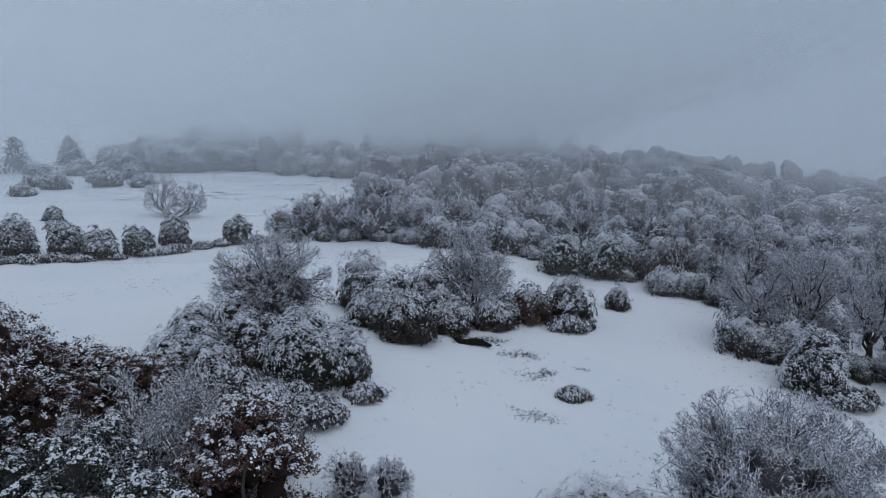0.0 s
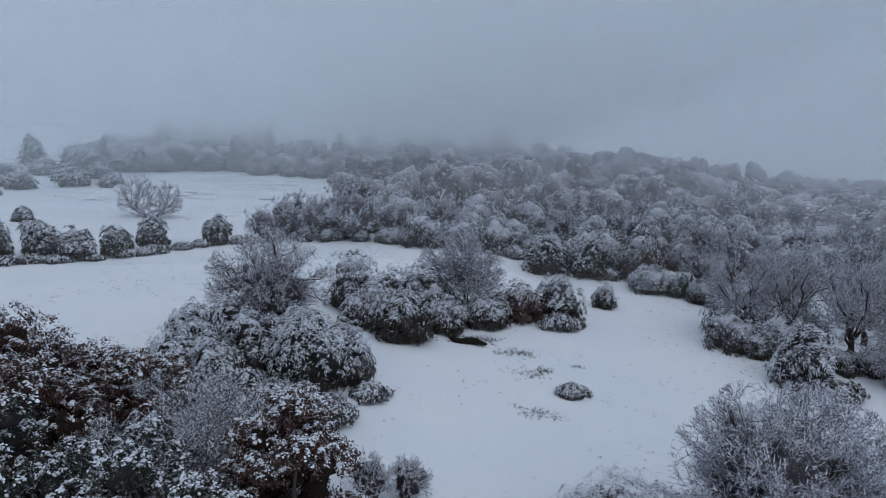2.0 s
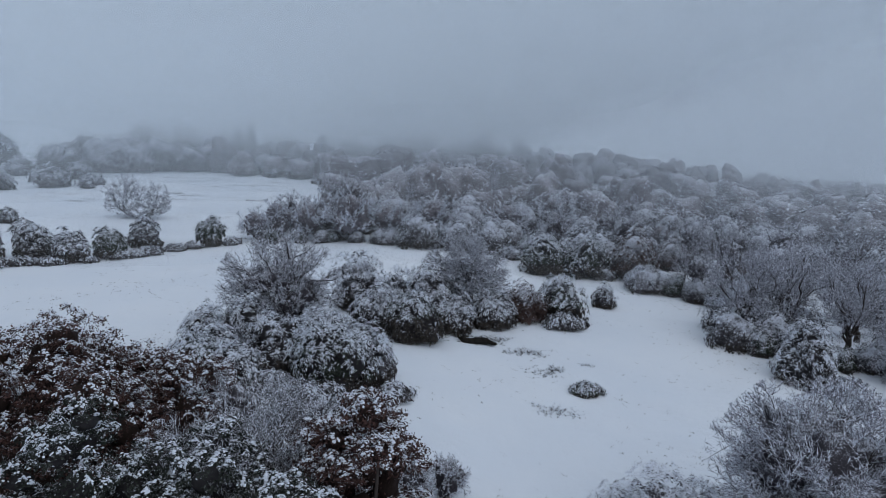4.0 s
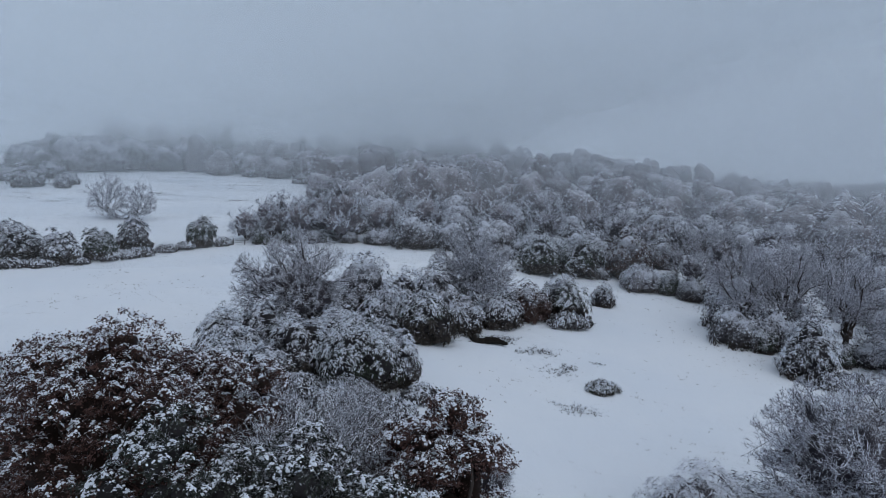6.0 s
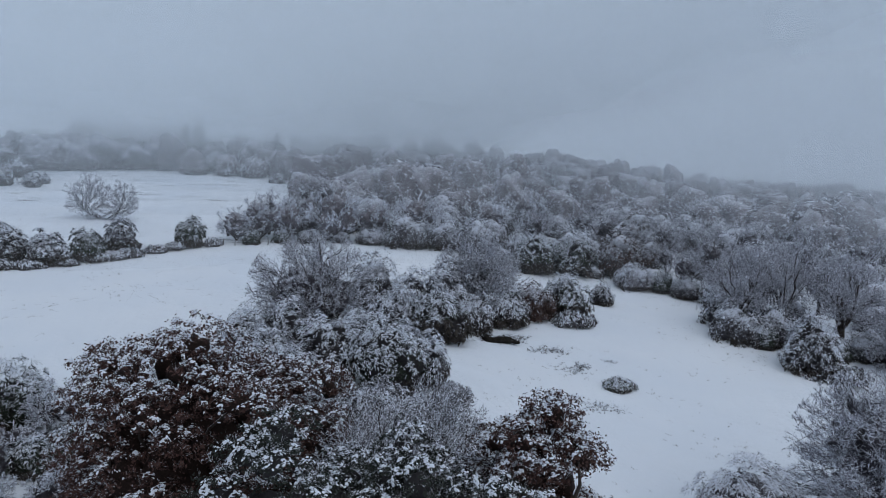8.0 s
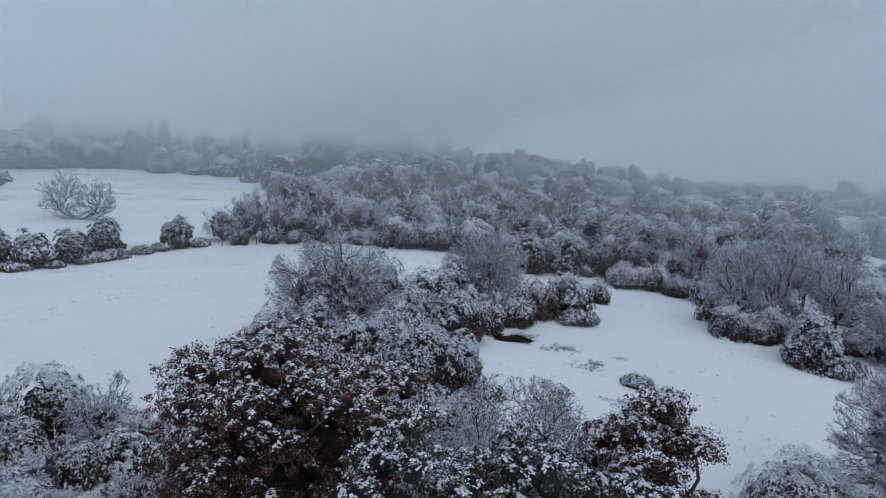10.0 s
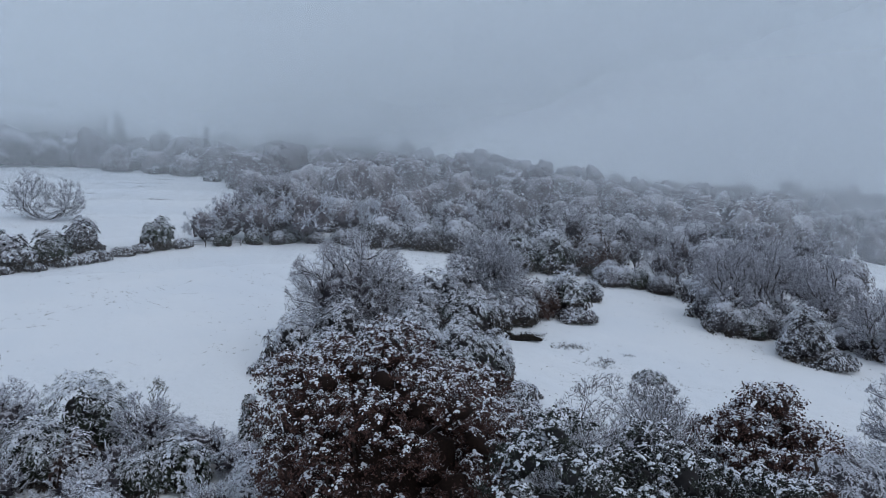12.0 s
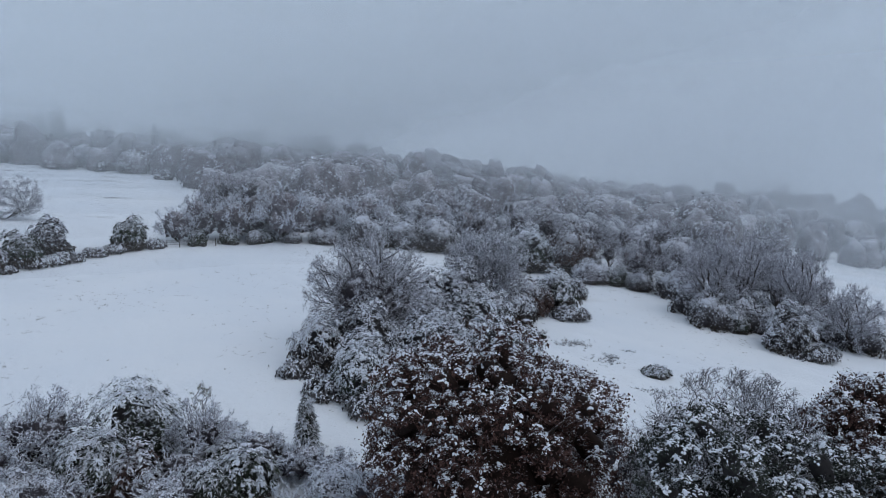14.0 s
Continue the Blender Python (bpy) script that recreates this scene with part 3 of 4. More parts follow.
def leafy_tree_arrays(rng, h, w, base=0.02, lobes=46, heads=10, leaf=0.066, leaves=52, snow=0.9, clump=0.05, pads_each=22, bough=0.32, scant=0.3):
    """An oak-like tree that keeps its leaves: heads of leaves on rounded boughs, each head with its own load of snow."""
    semi = np.array([w / 2, w / 2, h * (1 - base) * 0.56])
    centre = np.array([0, 0, h - semi[2]])
    phase = rng.uniform(0, 6.28)
    t = np.arange(lobes) * 2.399963 + rng.uniform(-0.15, 0.15, lobes)
    z = 1 - 1.7 * (np.arange(lobes) + 0.5) / lobes
    r = np.sqrt(1 - z * z)
    d = unit(np.stack([r * np.cos(t), r * np.sin(t), z], 1) + rng.normal(0, 0.07, (lobes, 3)))
    size = rng.uniform(0.22, 0.36, lobes) * w * 0.5
    lc = centre + d * (semi * uneven(centre + d, centre, phase, 0.13) - size[:, None] * 0.9) * rng.uniform(0.84, 1.06, (lobes, 1))
    which = np.repeat(np.arange(lobes), heads)
    n = lobes * heads
    idx = np.tile(np.arange(heads), lobes)
    hz = 1 - 1.6 * (idx + rng.random(n)) / heads
    ht = idx * 2.4 + np.repeat(rng.uniform(0, 6.28, lobes), heads)
    hr = np.sqrt(np.maximum(1 - hz * hz, 0))
    hd = unit(np.stack([hr * np.cos(ht), hr * np.sin(ht), hz], 1) + 0.6 * d[which])
    p = lc[which] + hd * size[which][:, None] * rng.uniform(0.7, 1.12, (n, 1)) * np.array([1, 1, 0.85])
    spread = bough * rng.uniform(0.8, 1.4, n)
    j = np.repeat(np.arange(n), leaves)
    off = rng.normal(0, 0.5, (len(j), 3)) * spread[j][:, None] * np.array([1, 1, 0.62])
    lp = p[j] + off - np.array([0, 0, 0.06])
    foliage = flakes(lp, leaf * rng.uniform(0.7, 1.45, len(j)), hd[j] * 0.6 + rng.normal(0, 0.6, (len(j), 3)) + np.array([0, 0, 0.25]), rng)
    patch = np.sin(p[:, 0] * 1.3 + 1.7 * np.sin(p[:, 2] * 1.1) + phase) * np.sin(p[:, 1] * 1.5 + p[:, 2] * 1.2)
    bare = hd[:, 2] * 0.9 + 0.35 * d[which][:, 2] + 0.45 * patch + rng.normal(0, 0.15, n)
    top = np.where((bare > scant) & (rng.random(n) < snow))[0]
    full = np.clip(0.55 + bare[top], 0.35, 1.0)
    j = np.repeat(top, pads_each)
    fall = rng.normal(0, 0.22, (len(j), 3)) * spread[j][:, None]
    along = rng.uniform(0, 6.28, n)[j]
    reach = rng.normal(0, 0.5, len(j)) * spread[j]
    fall[:, 0] += np.cos(along) * reach
    fall[:, 1] += np.sin(along) * reach
    fall[:, 2] = 0.16 * spread[j] - 0.55 * (fall[:, 0] ** 2 + fall[:, 1] ** 2) / spread[j] + rng.normal(0, 0.05, len(j))
    keep = rng.random(len(j)) < np.repeat(full, pads_each)
    j, fall = j[keep], fall[keep]
    face = np.array([0, 0, 1.0]) + 0.8 * fall / spread[j][:, None] + 0.3 * hd[j] + rng.normal(0, 0.18, (len(j), 3))
    clumps = pads(p[j] + fall + np.array([0, 0, 0.05]), face, clump * rng.uniform(0.4, 1.3, len(j)), rng, 0.5)
    rr0 = 0.022 * h
    fork = np.array([0, 0, h * 0.24])
    tp = limb_path(np.array([0, 0, -0.4]), fork, 0, rng, 3)
    trunk = limb_tube(tp, np.linspace(rr0 * 1.4, rr0, 4), 8)
    limbs = []
    for c in lc[rng.permutation(lobes)[:9]]:
        q = limb_path(fork - np.array([0, 0, rng.uniform(0, 0.06 * h)]), c, 0.03 * h, rng)
        limbs.append(limb_tube(q, np.linspace(rr0 * 0.6, rr0 * 0.12, 5)))
    # Lumps deep in the crown, coloured dark in place of shade between leaves
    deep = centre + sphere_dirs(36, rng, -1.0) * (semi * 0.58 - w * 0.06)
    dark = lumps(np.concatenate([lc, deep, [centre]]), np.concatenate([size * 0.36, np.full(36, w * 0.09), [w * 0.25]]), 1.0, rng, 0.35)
    way = sphere_dirs(36 * 60, rng, -0.8)
    hid = np.repeat(deep, 60, 0) + way * w * 0.12 * rng.uniform(0.85, 1.2, (len(way), 1))
    foliage = joined([foliage, flakes(hid, leaf * rng.uniform(0.8, 1.5, len(hid)), way + rng.normal(0, 0.6, way.shape), rng)])
    k0 = p[rng.integers(0, n, n * 3)]
    k1 = k0 + unit(rng.normal(0, 0.55, k0.shape) + unit(k0 - centre) + np.array([0, 0, 0.4])) * rng.uniform(0.15, 0.45, (len(k0), 1))
    twigs = spikes(k0, k1, 0.008, 0, rng, False)
    return trunk, limbs, foliage, clumps, dark, twigs


# ---- kinds of plants ----
def at(x, y, turn=0.0, size=1.0, sink=0.05):
    return pose(x, y, float(ground_z(x, y)) - sink, 0, 0, turn) @ Matrix.Scale(size, 4)


def stuff(ob):
    return tagged(ob, kind="stuff")


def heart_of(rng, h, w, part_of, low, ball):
    """The close inner twigs of a dense crown, and the shade among them: a crinkled dark mass."""
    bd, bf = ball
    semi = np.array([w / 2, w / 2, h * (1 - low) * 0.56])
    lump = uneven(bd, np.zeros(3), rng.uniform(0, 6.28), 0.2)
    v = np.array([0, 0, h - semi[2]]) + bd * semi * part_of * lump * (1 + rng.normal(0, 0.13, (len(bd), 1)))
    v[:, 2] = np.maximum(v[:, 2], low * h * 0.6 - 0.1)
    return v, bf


def bare_tree(name, seed, x, y, h, w, label, mat=None, category="tree", heart=0.0, heart_mat=None, low=0.0, **kw):
    rng = np.random.default_rng(seed)
    trunk, limbs, boughs, crown, flecks = bare_tree_arrays(rng, h, w, **kw)
    root = new(name)
    root.matrix_basis = at(x, y)
    part("trunk", trunk, BARK, root, "dark wet bark with snow on top")
    for limb in limbs:
        part("limb", limb, BARK, root)
    stuff(part("branchwork", boughs, BRANCH, root, "dark thin branches"))
    if heart:
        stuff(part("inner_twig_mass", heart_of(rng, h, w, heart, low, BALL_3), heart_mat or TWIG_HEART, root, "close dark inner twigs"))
    stuff(part("crown", crown, mat or TWIG, root, "fine leafless twigs edged with snow"))
    stuff(part("snow_load", flecks, CLUMP, root, "thin ridges of snow"))
    return tagged(root, label, category)


def bush(name, seed, x, y, h, w, label, mat=None, inner_mat=None, category="bush", under=None, **kw):
    rng = np.random.default_rng(seed)
    dark, crown, lower, clumps = canopy_arrays(rng, h, w, **kw)
    root = new(name)
    root.matrix_basis = at(x, y, rng.uniform(0, 360))
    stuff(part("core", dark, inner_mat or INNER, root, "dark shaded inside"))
    stuff(part("crown", crown, mat or HAW, root, "sprays dusted with snow"))
    stuff(part("skirt", lower, under or BARE_SPRAY, root, "dark sheltered lower sprays"))
    stuff(part("snow_load", clumps, CLUMP, root, "sprays bent under fresh snow"))
    return tagged(root, label, category)


def leafy_tree(name, seed, x, y, top, w, label, mat=None, inner_mat=None, **kw):
    rng = np.random.default_rng(seed)
    trunk, limbs, foliage, clumps, dark, twigs = leafy_tree_arrays(rng, top - float(ground_z(x, y)), w, **kw)
    root = new(name)
    root.matrix_basis = at(x, y)
    part("trunk", trunk, BARK, root, "dark wet bark")
    for limb in limbs:
        part("limb", limb, BARK, root)
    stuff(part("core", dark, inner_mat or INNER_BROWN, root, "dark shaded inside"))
    stuff(part("foliage", foliage, mat or BROWN, root, "withered leaves"))
    stuff(part("bare_spray", twigs, TWIG_DARK, root, "bare twig ends with snow"))
    stuff(part("snow_load", clumps, CLUMP, root, "lumps of fresh snow", True))
    return tagged(root, label, "tree")


def fir(name, seed, x, y, h, w, label, **kw):
    stem, core, crown, load = fir_arrays(np.random.default_rng(seed), h, w, **kw)
    root = new(name)
    root.matrix_basis = at(x, y)
    part("trunk", stem, BARK, root)
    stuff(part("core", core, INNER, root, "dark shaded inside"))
    stuff(part("crown", crown, EVERGREEN, root, "dark drooping boughs"))
    stuff(part("snow_load", load, CLUMP, root, "snow along the boughs"))
    return tagged(root, label, "tree")


# ---- foreground trees ----
leafy_tree("oak_tree", 11, -24.0, 35.0, 14.8, 12.0, "broad oak with withered brown leaves loaded with snow", lobes=64, heads=22, scant=0.5)
leafy_tree("oak_tree", 10, -19.9, 38.0, 12.7, 8.8, "lower oak with withered brown leaves loaded with snow", lobes=46, heads=18, scant=0.5)
leafy_tree("oak_tree", 22, -8.4, 28.0, 12.4, 7.4, "slim young oak with brown leaves and snow lumps", lobes=64, heads=14, bough=0.3, scant=0.46)
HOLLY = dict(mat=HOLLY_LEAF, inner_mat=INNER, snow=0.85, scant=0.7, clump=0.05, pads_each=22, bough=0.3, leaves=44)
leafy_tree("holly_tree", 13, -15.6, 26.6, 11.4, 9.0, "dark evergreen tree heavily loaded with snow lumps", lobes=52, heads=17, **HOLLY)
leafy_tree("holly_tree", 24, -19.5, 26.5, 12.0, 7.4, "dark evergreen tree heavily loaded with snow lumps", lobes=40, heads=16, **HOLLY)
leafy_tree("holly_tree", 19, -11.4, 25.0, 10.4, 6.6, "dark evergreen tree heavily loaded with snow lumps", lobes=38, heads=16, **HOLLY)
bare_tree("bare_tree", 14, -13.6, 30.2, 13.4, 10.4, "leafless tree with every twig edged in snow", mat=TWIG_DARK, heart=0.4, low=0.2, ridge=1.2, trunk=0.14, limbs=12, fan=(18, 6, 8, 8), twig=0.0095, rough=0.1)
bare_tree("bare_tree", 15, 17.6, 35.8, 12.6, 13.2, "broad leafless tree with a dense frosted crown", mat=TWIG_LILAC, ridge=1.45, stout=1.4, trunk=0.12, limbs=14, fan=(16, 7, 8, 7), twig=0.0135, heart=0.55, low=0.1)
SHRUB = dict(trunk=0.03, limbs=9, fan=(10, 5, 5, 5), ridge=1.6, heart=0.5, twig=0.0125, rough=0.1, deep=0.46)
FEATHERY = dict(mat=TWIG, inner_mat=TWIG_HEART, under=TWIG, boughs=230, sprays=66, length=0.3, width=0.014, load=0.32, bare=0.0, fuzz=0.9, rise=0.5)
bush("shrub", 16, 8.2, 37.8, 6.7, 7.6, "dense frosted shrub at the edge of the pasture", **FEATHERY)
bush("shrub", 165, 11.6, 36.6, 6.2, 6.6, "dense frosted shrub at the edge of the pasture", **FEATHERY)
bare_tree("shrub", 17, -5.8, 41.5, 4.0, 3.6, "pale frosted shrub at the edge of the pasture", mat=TWIG, category="bush", **SHRUB)
bare_tree("shrub", 18, -3.2, 42.3, 3.5, 3.2, "frosted shrub with a dark inside", mat=TWIG, category="bush", **SHRUB)

UNDERWOOD = ((-17.5, 47.0, 5.2, 6.4), (-20.5, 43.0, 6.4, 6.4), (-14.5, 42.0, 6.6, 6.4), (-13.0, 36.5, 8.2, 6.0), (-10.5, 43.5, 4.6, 5.4), (-9.0, 34.0, 8.0, 5.6), (-20.0, 29.0, 9.0, 6.0), (-6.0, 24.5, 9.0, 5.0), (-12.5, 47.5, 3.6, 5.0))
for i, (x, y, h, w) in enumerate(UNDERWOOD):
    bare_tree("shrub", 20 + i, x, y, h, w, "pale frosted leafless shrub under the oaks", mat=TWIG_DARK, category="bush", **{**SHRUB, "fan": (4, 4, 5, 4)})

# ---- shrubs along the near edge of the upper pasture ----
NEAR_EDGE = ((-43.5, 53.0, 5.4, 6.4), (-48.5, 54.0, 5.2, 6.4), (-38.3, 53.2, 5.4, 6.0), (-53.0, 52.0, 4.6, 6.4), (-34.8, 51.2, 4.4, 4.8), (-46.0, 50.4, 4.4, 5.4), (-40.8, 50.0, 4.2, 5.0))
for i, (x, y, h, w) in enumerate(NEAR_EDGE):
    if i in (2, 6):
        bush("shrub", 30 + i, x, y, h, w, "snowy evergreen shrub along the pasture edge", mat=EVERGREEN, boughs=230, sprays=70, length=0.3, width=0.017, load=0.9, bare=0.1, fuzz=0.5, rise=0.5, core=0.55)
    else:
        bare_tree("shrub", 30 + i, x, y, h, w, "feathery arching shrub edged with snow at the pasture", mat=TWIG_LILAC, category="bush", trunk=0.02, limbs=11, fan=(11, 5, 5, 5), ridge=1.9, heart=0.4, twig=0.0125, laden=1.0, rough=0.2, deep=0.5)
bush("shrub", 49, -38.6, 48.6, 3.6, 3.4, "small shrub with russet leaves under snow", mat=RUSSET, inner_mat=RUSSET_CORE, under=RUSSET, boughs=110, sprays=32, length=0.32, width=0.026, load=0.35, bare=0.1)
bush("shrub", 48, -46.6, 44.8, 4.6, 2.6, "small shrub with russet leaves under snow", mat=RUSSET, inner_mat=RUSSET_CORE, under=RUSSET, boughs=110, sprays=32, length=0.32, width=0.026, load=0.3, bare=0.1)
bare_tree("shrub", 36, -34.6, 55.0, 4.0, 3.0, "thin shrub that still has dull olive leaves", mat=OLIVE, category="bush", trunk=0.05, limbs=6, fan=(5, 4, 5, 4), twig=0.014)
fir("conifer", 37, -28.5, 50.4, 3.7, 2.0, "small upright conifer dusted with snow", tiers=26, boughs=16, sprays=12, load=0.1, taper=0.5)
bush("bramble", 38, -32.6, 47.6, 3.0, 4.2, "fallen evergreen boughs under thick snow", mat=EVERGREEN, boughs=136, sprays=41, length=0.28, width=0.036, load=0.95, bare=0.0)
FRONT = ((-40.0, 40.5, 4.2, 6.0), (-35.5, 40.0, 4.4, 6.0), (-31.5, 41.0, 4.2, 5.0), (-44.5, 41.5, 4.2, 6.0), (-28.0, 38.8, 4.0, 5.0), (-49.5, 42.0, 4.2, 6.0), (-37.5, 45.5, 3.4, 5.5), (-42.5, 47.0, 3.4, 5.5), (-32.0, 36.0, 4.4, 5.5), (-48.0, 48.0, 3.4, 5.5), (-28.2, 45.6, 2.8, 4.4), (-26.8, 41.6, 4.2, 4.6), (-36.0, 48.6, 2.8, 4.6), (-31.4, 49.8, 2.6, 4.6), (-29.6, 47.6, 2.6, 4.4))
for i, (x, y, h, w) in enumerate(FRONT):
    bare_tree("shrub", 40 + i, x, y, h, w, "pale frosted leafless shrub in a thicket", mat=TWIG_PALE, category="bush", trunk=0.03, limbs=8, fan=(8, 5, 5, 4), ridge=1.8, heart=0.5, twig=0.0125, laden=1.0, rough=0.1, deep=0.46)
    if i % 2:
        bush("shrub", 260 + i, x - 1.6, y + 2.0, h * 0.85, w * 0.9, "low shrub buried in feathery snow in a thicket", mat=FROST, inner_mat=TWIG_HEART, under=TWIG_PALE, boughs=190, sprays=48, length=0.3, width=0.014, load=0.8, bare=0.0, fuzz=0.8)
    if i % 3 == 0:
        bush("shrub", 240 + i, x + 2.4, y + 1.6, h * 0.8, w * 0.7, "snowy evergreen shrub in a thicket", mat=EVERGREEN if i else HAW, boughs=157, sprays=41, length=0.25, width=0.019, load=0.82, bare=0.1)

# ---- thicket in the middle of the pasture ----
bare_tree("bare_tree", 51, -17.6, 69.7, 11.6, 13.0, "spreading leafless tree with dark forked limbs", mat=TWIG, heart=0.44, stout=3.0, trunk=0.04, limbs=14, fan=(15, 6, 7, 6), twig=0.0135, ridge=1.2, rough=0.05, deep=0.52)
THICKET = ((-21.4, 59.6, 5.0, 6.0), (-16.7, 59.0, 5.8, 6.6), (-11.4, 56.0, 6.8, 7.0), (-8.2, 57.8, 5.0, 4.4), (-22.7, 57.0, 4.4, 5.0), (-23.8, 65.0, 5.2, 5.6), (-19.0, 55.5, 4.2, 5.0), (-13.0, 63.0, 6.0, 6.0), (-20.0, 64.5, 6.5, 7.0), (-9.5, 62.5, 4.8, 4.8))
for i, (x, y, h, w) in enumerate(THICKET):
    bush("hawthorn_bush", 60 + i, x, y, h, w, "dense bush with drooping snow-dusted sprays", mat=EVERGREEN if i in (2, 4) else HAW, boughs=198, sprays=60, length=0.31, width=0.021, load=1.15, bare=0.12 if i in (2, 4, 6) else 0.24, rise=0.46)
bush("bramble", 70, -9.6, 50.6, 2.4, 5.4, "low bramble buried in snow beside the thicket", boughs=189, sprays=35, length=0.25, width=0.030, load=0.85, bare=0.0)
bush("bramble", 71, -13.5, 51.0, 2.6, 5.4, "low bramble buried in snow beside the thicket", boughs=189, sprays=35, length=0.25, width=0.030, load=0.85, bare=0.0)
SKIRTS = ((-24.8, 58.4, 1.7, 4.6), (-25.8, 63.6, 1.7, 4.6), (-22.9, 54.4, 1.9, 4.6), (-21.2, 52.6, 1.9, 5.0), (-6.6, 55.4, 1.4, 4.0), (-16.4, 54.6, 2.0, 4.6), (-12.2, 53.0, 1.8, 4.4))
for i, (x, y, h, w) in enumerate(SKIRTS):
    bush("bramble", 72 + i, x, y, h, w, "low bramble buried in snow beside the thicket", boughs=157, sprays=30, length=0.25, width=0.030, load=0.85, bare=0.0)
MIDDLE = ((-10.2, 85.5, 8.4, 8.2), (-5.9, 83.0, 6.4, 6.4), (-1.7, 82.0, 8.2, 7.4), (-4.0, 74.2, 5.8, 8.2), (16.3, 88.6, 6.4, 6.8), (-8.0, 78.5, 5.2, 7.2), (1.0, 79.5, 5.0, 6.6), (6.0, 82.4, 4.2, 5.6))
# Bush 3: near-black core and higher bare foot paint the shade under it
for i, (x, y, h, w) in enumerate(MIDDLE):
    bush("hawthorn_bush", 80 + i, x, y, h, w, "dark dense bush capped with snow", mat=EVERGREEN if i in (3, 4) else HAW, inner_mat=INNER if i == 3 else BUSH_CORE, bare=0.42 if i == 3 else 0.2, boughs=189, sprays=50, length=0.38, width=0.026, load=1.05, rise=0.46)
bare_tree("bare_tree", 86, 3.4, 85.4, 12.0, 11.6, "leafless tree with upright frosted twigs", mat=TWIG, heart=0.2, low=0.1, trunk=0.05, limbs=13, fan=(14, 6, 7, 6), twig=0.015, ridge=1.4, deep=0.5)
bush("russet_bush", 87, 11.0, 86.6, 5.4, 7.6, "bush with russet dead leaves under snow", mat=RUSSET, inner_mat=RUSSET_CORE, under=RUSSET, boughs=176, sprays=41, length=0.31, width=0.032, load=0.5, bare=0.45)
bush("shrub", 94, 7.2, 83.0, 5.0, 5.0, "frosted twiggy shrub beneath the bare tree", mat=HAW, boughs=146, sprays=35, length=0.31, width=0.027, load=0.87)
bush("bramble", 88, 15.8, 84.6, 2.0, 7.6, "low bramble covered in snow", boughs=208, sprays=30, length=0.31, width=0.036, load=0.9, bare=0.0)
bush("hawthorn_bush", 89, 24.3, 94.7, 4.0, 4.0, "small round bush alone on the snow", boughs=157, sprays=35, length=0.28, width=0.024, load=0.87, bare=0.1)
bush("juniper_bush", 90, 12.2, 63.6, 1.3, 4.1, "low dark bush capped with snow on the pasture", mat=EVERGREEN, boughs=157, sprays=34, length=0.27, width=0.02, load=1.0, bare=0.15)
bush("hawthorn_bush", 91, 37.2, 67.6, 6.6, 7.4, "domed evergreen bush dusted with snow", mat=HAW, boughs=250, sprays=56, length=0.34, width=0.02, load=1.1, bare=0.08, rise=0.5)
for i, (x, y, h, w) in enumerate(((19.6, 111.0, 7.0, 8.4), (26.6, 111.2, 7.4, 8.0))):
    bush("hawthorn_bush", 94 + i, x, y, h, w, "large dark bush capped with snow before the wood", mat=EVERGREEN, boughs=190, sprays=44, length=0.42, width=0.034, load=0.75, bare=0.2, rise=0.5)
bush("bramble", 92, 38.6, 65.2, 1.8, 8.0, "snowy bramble skirt round the domed bush", boughs=227, sprays=35, length=0.28, width=0.030, load=0.85, bare=0.0)


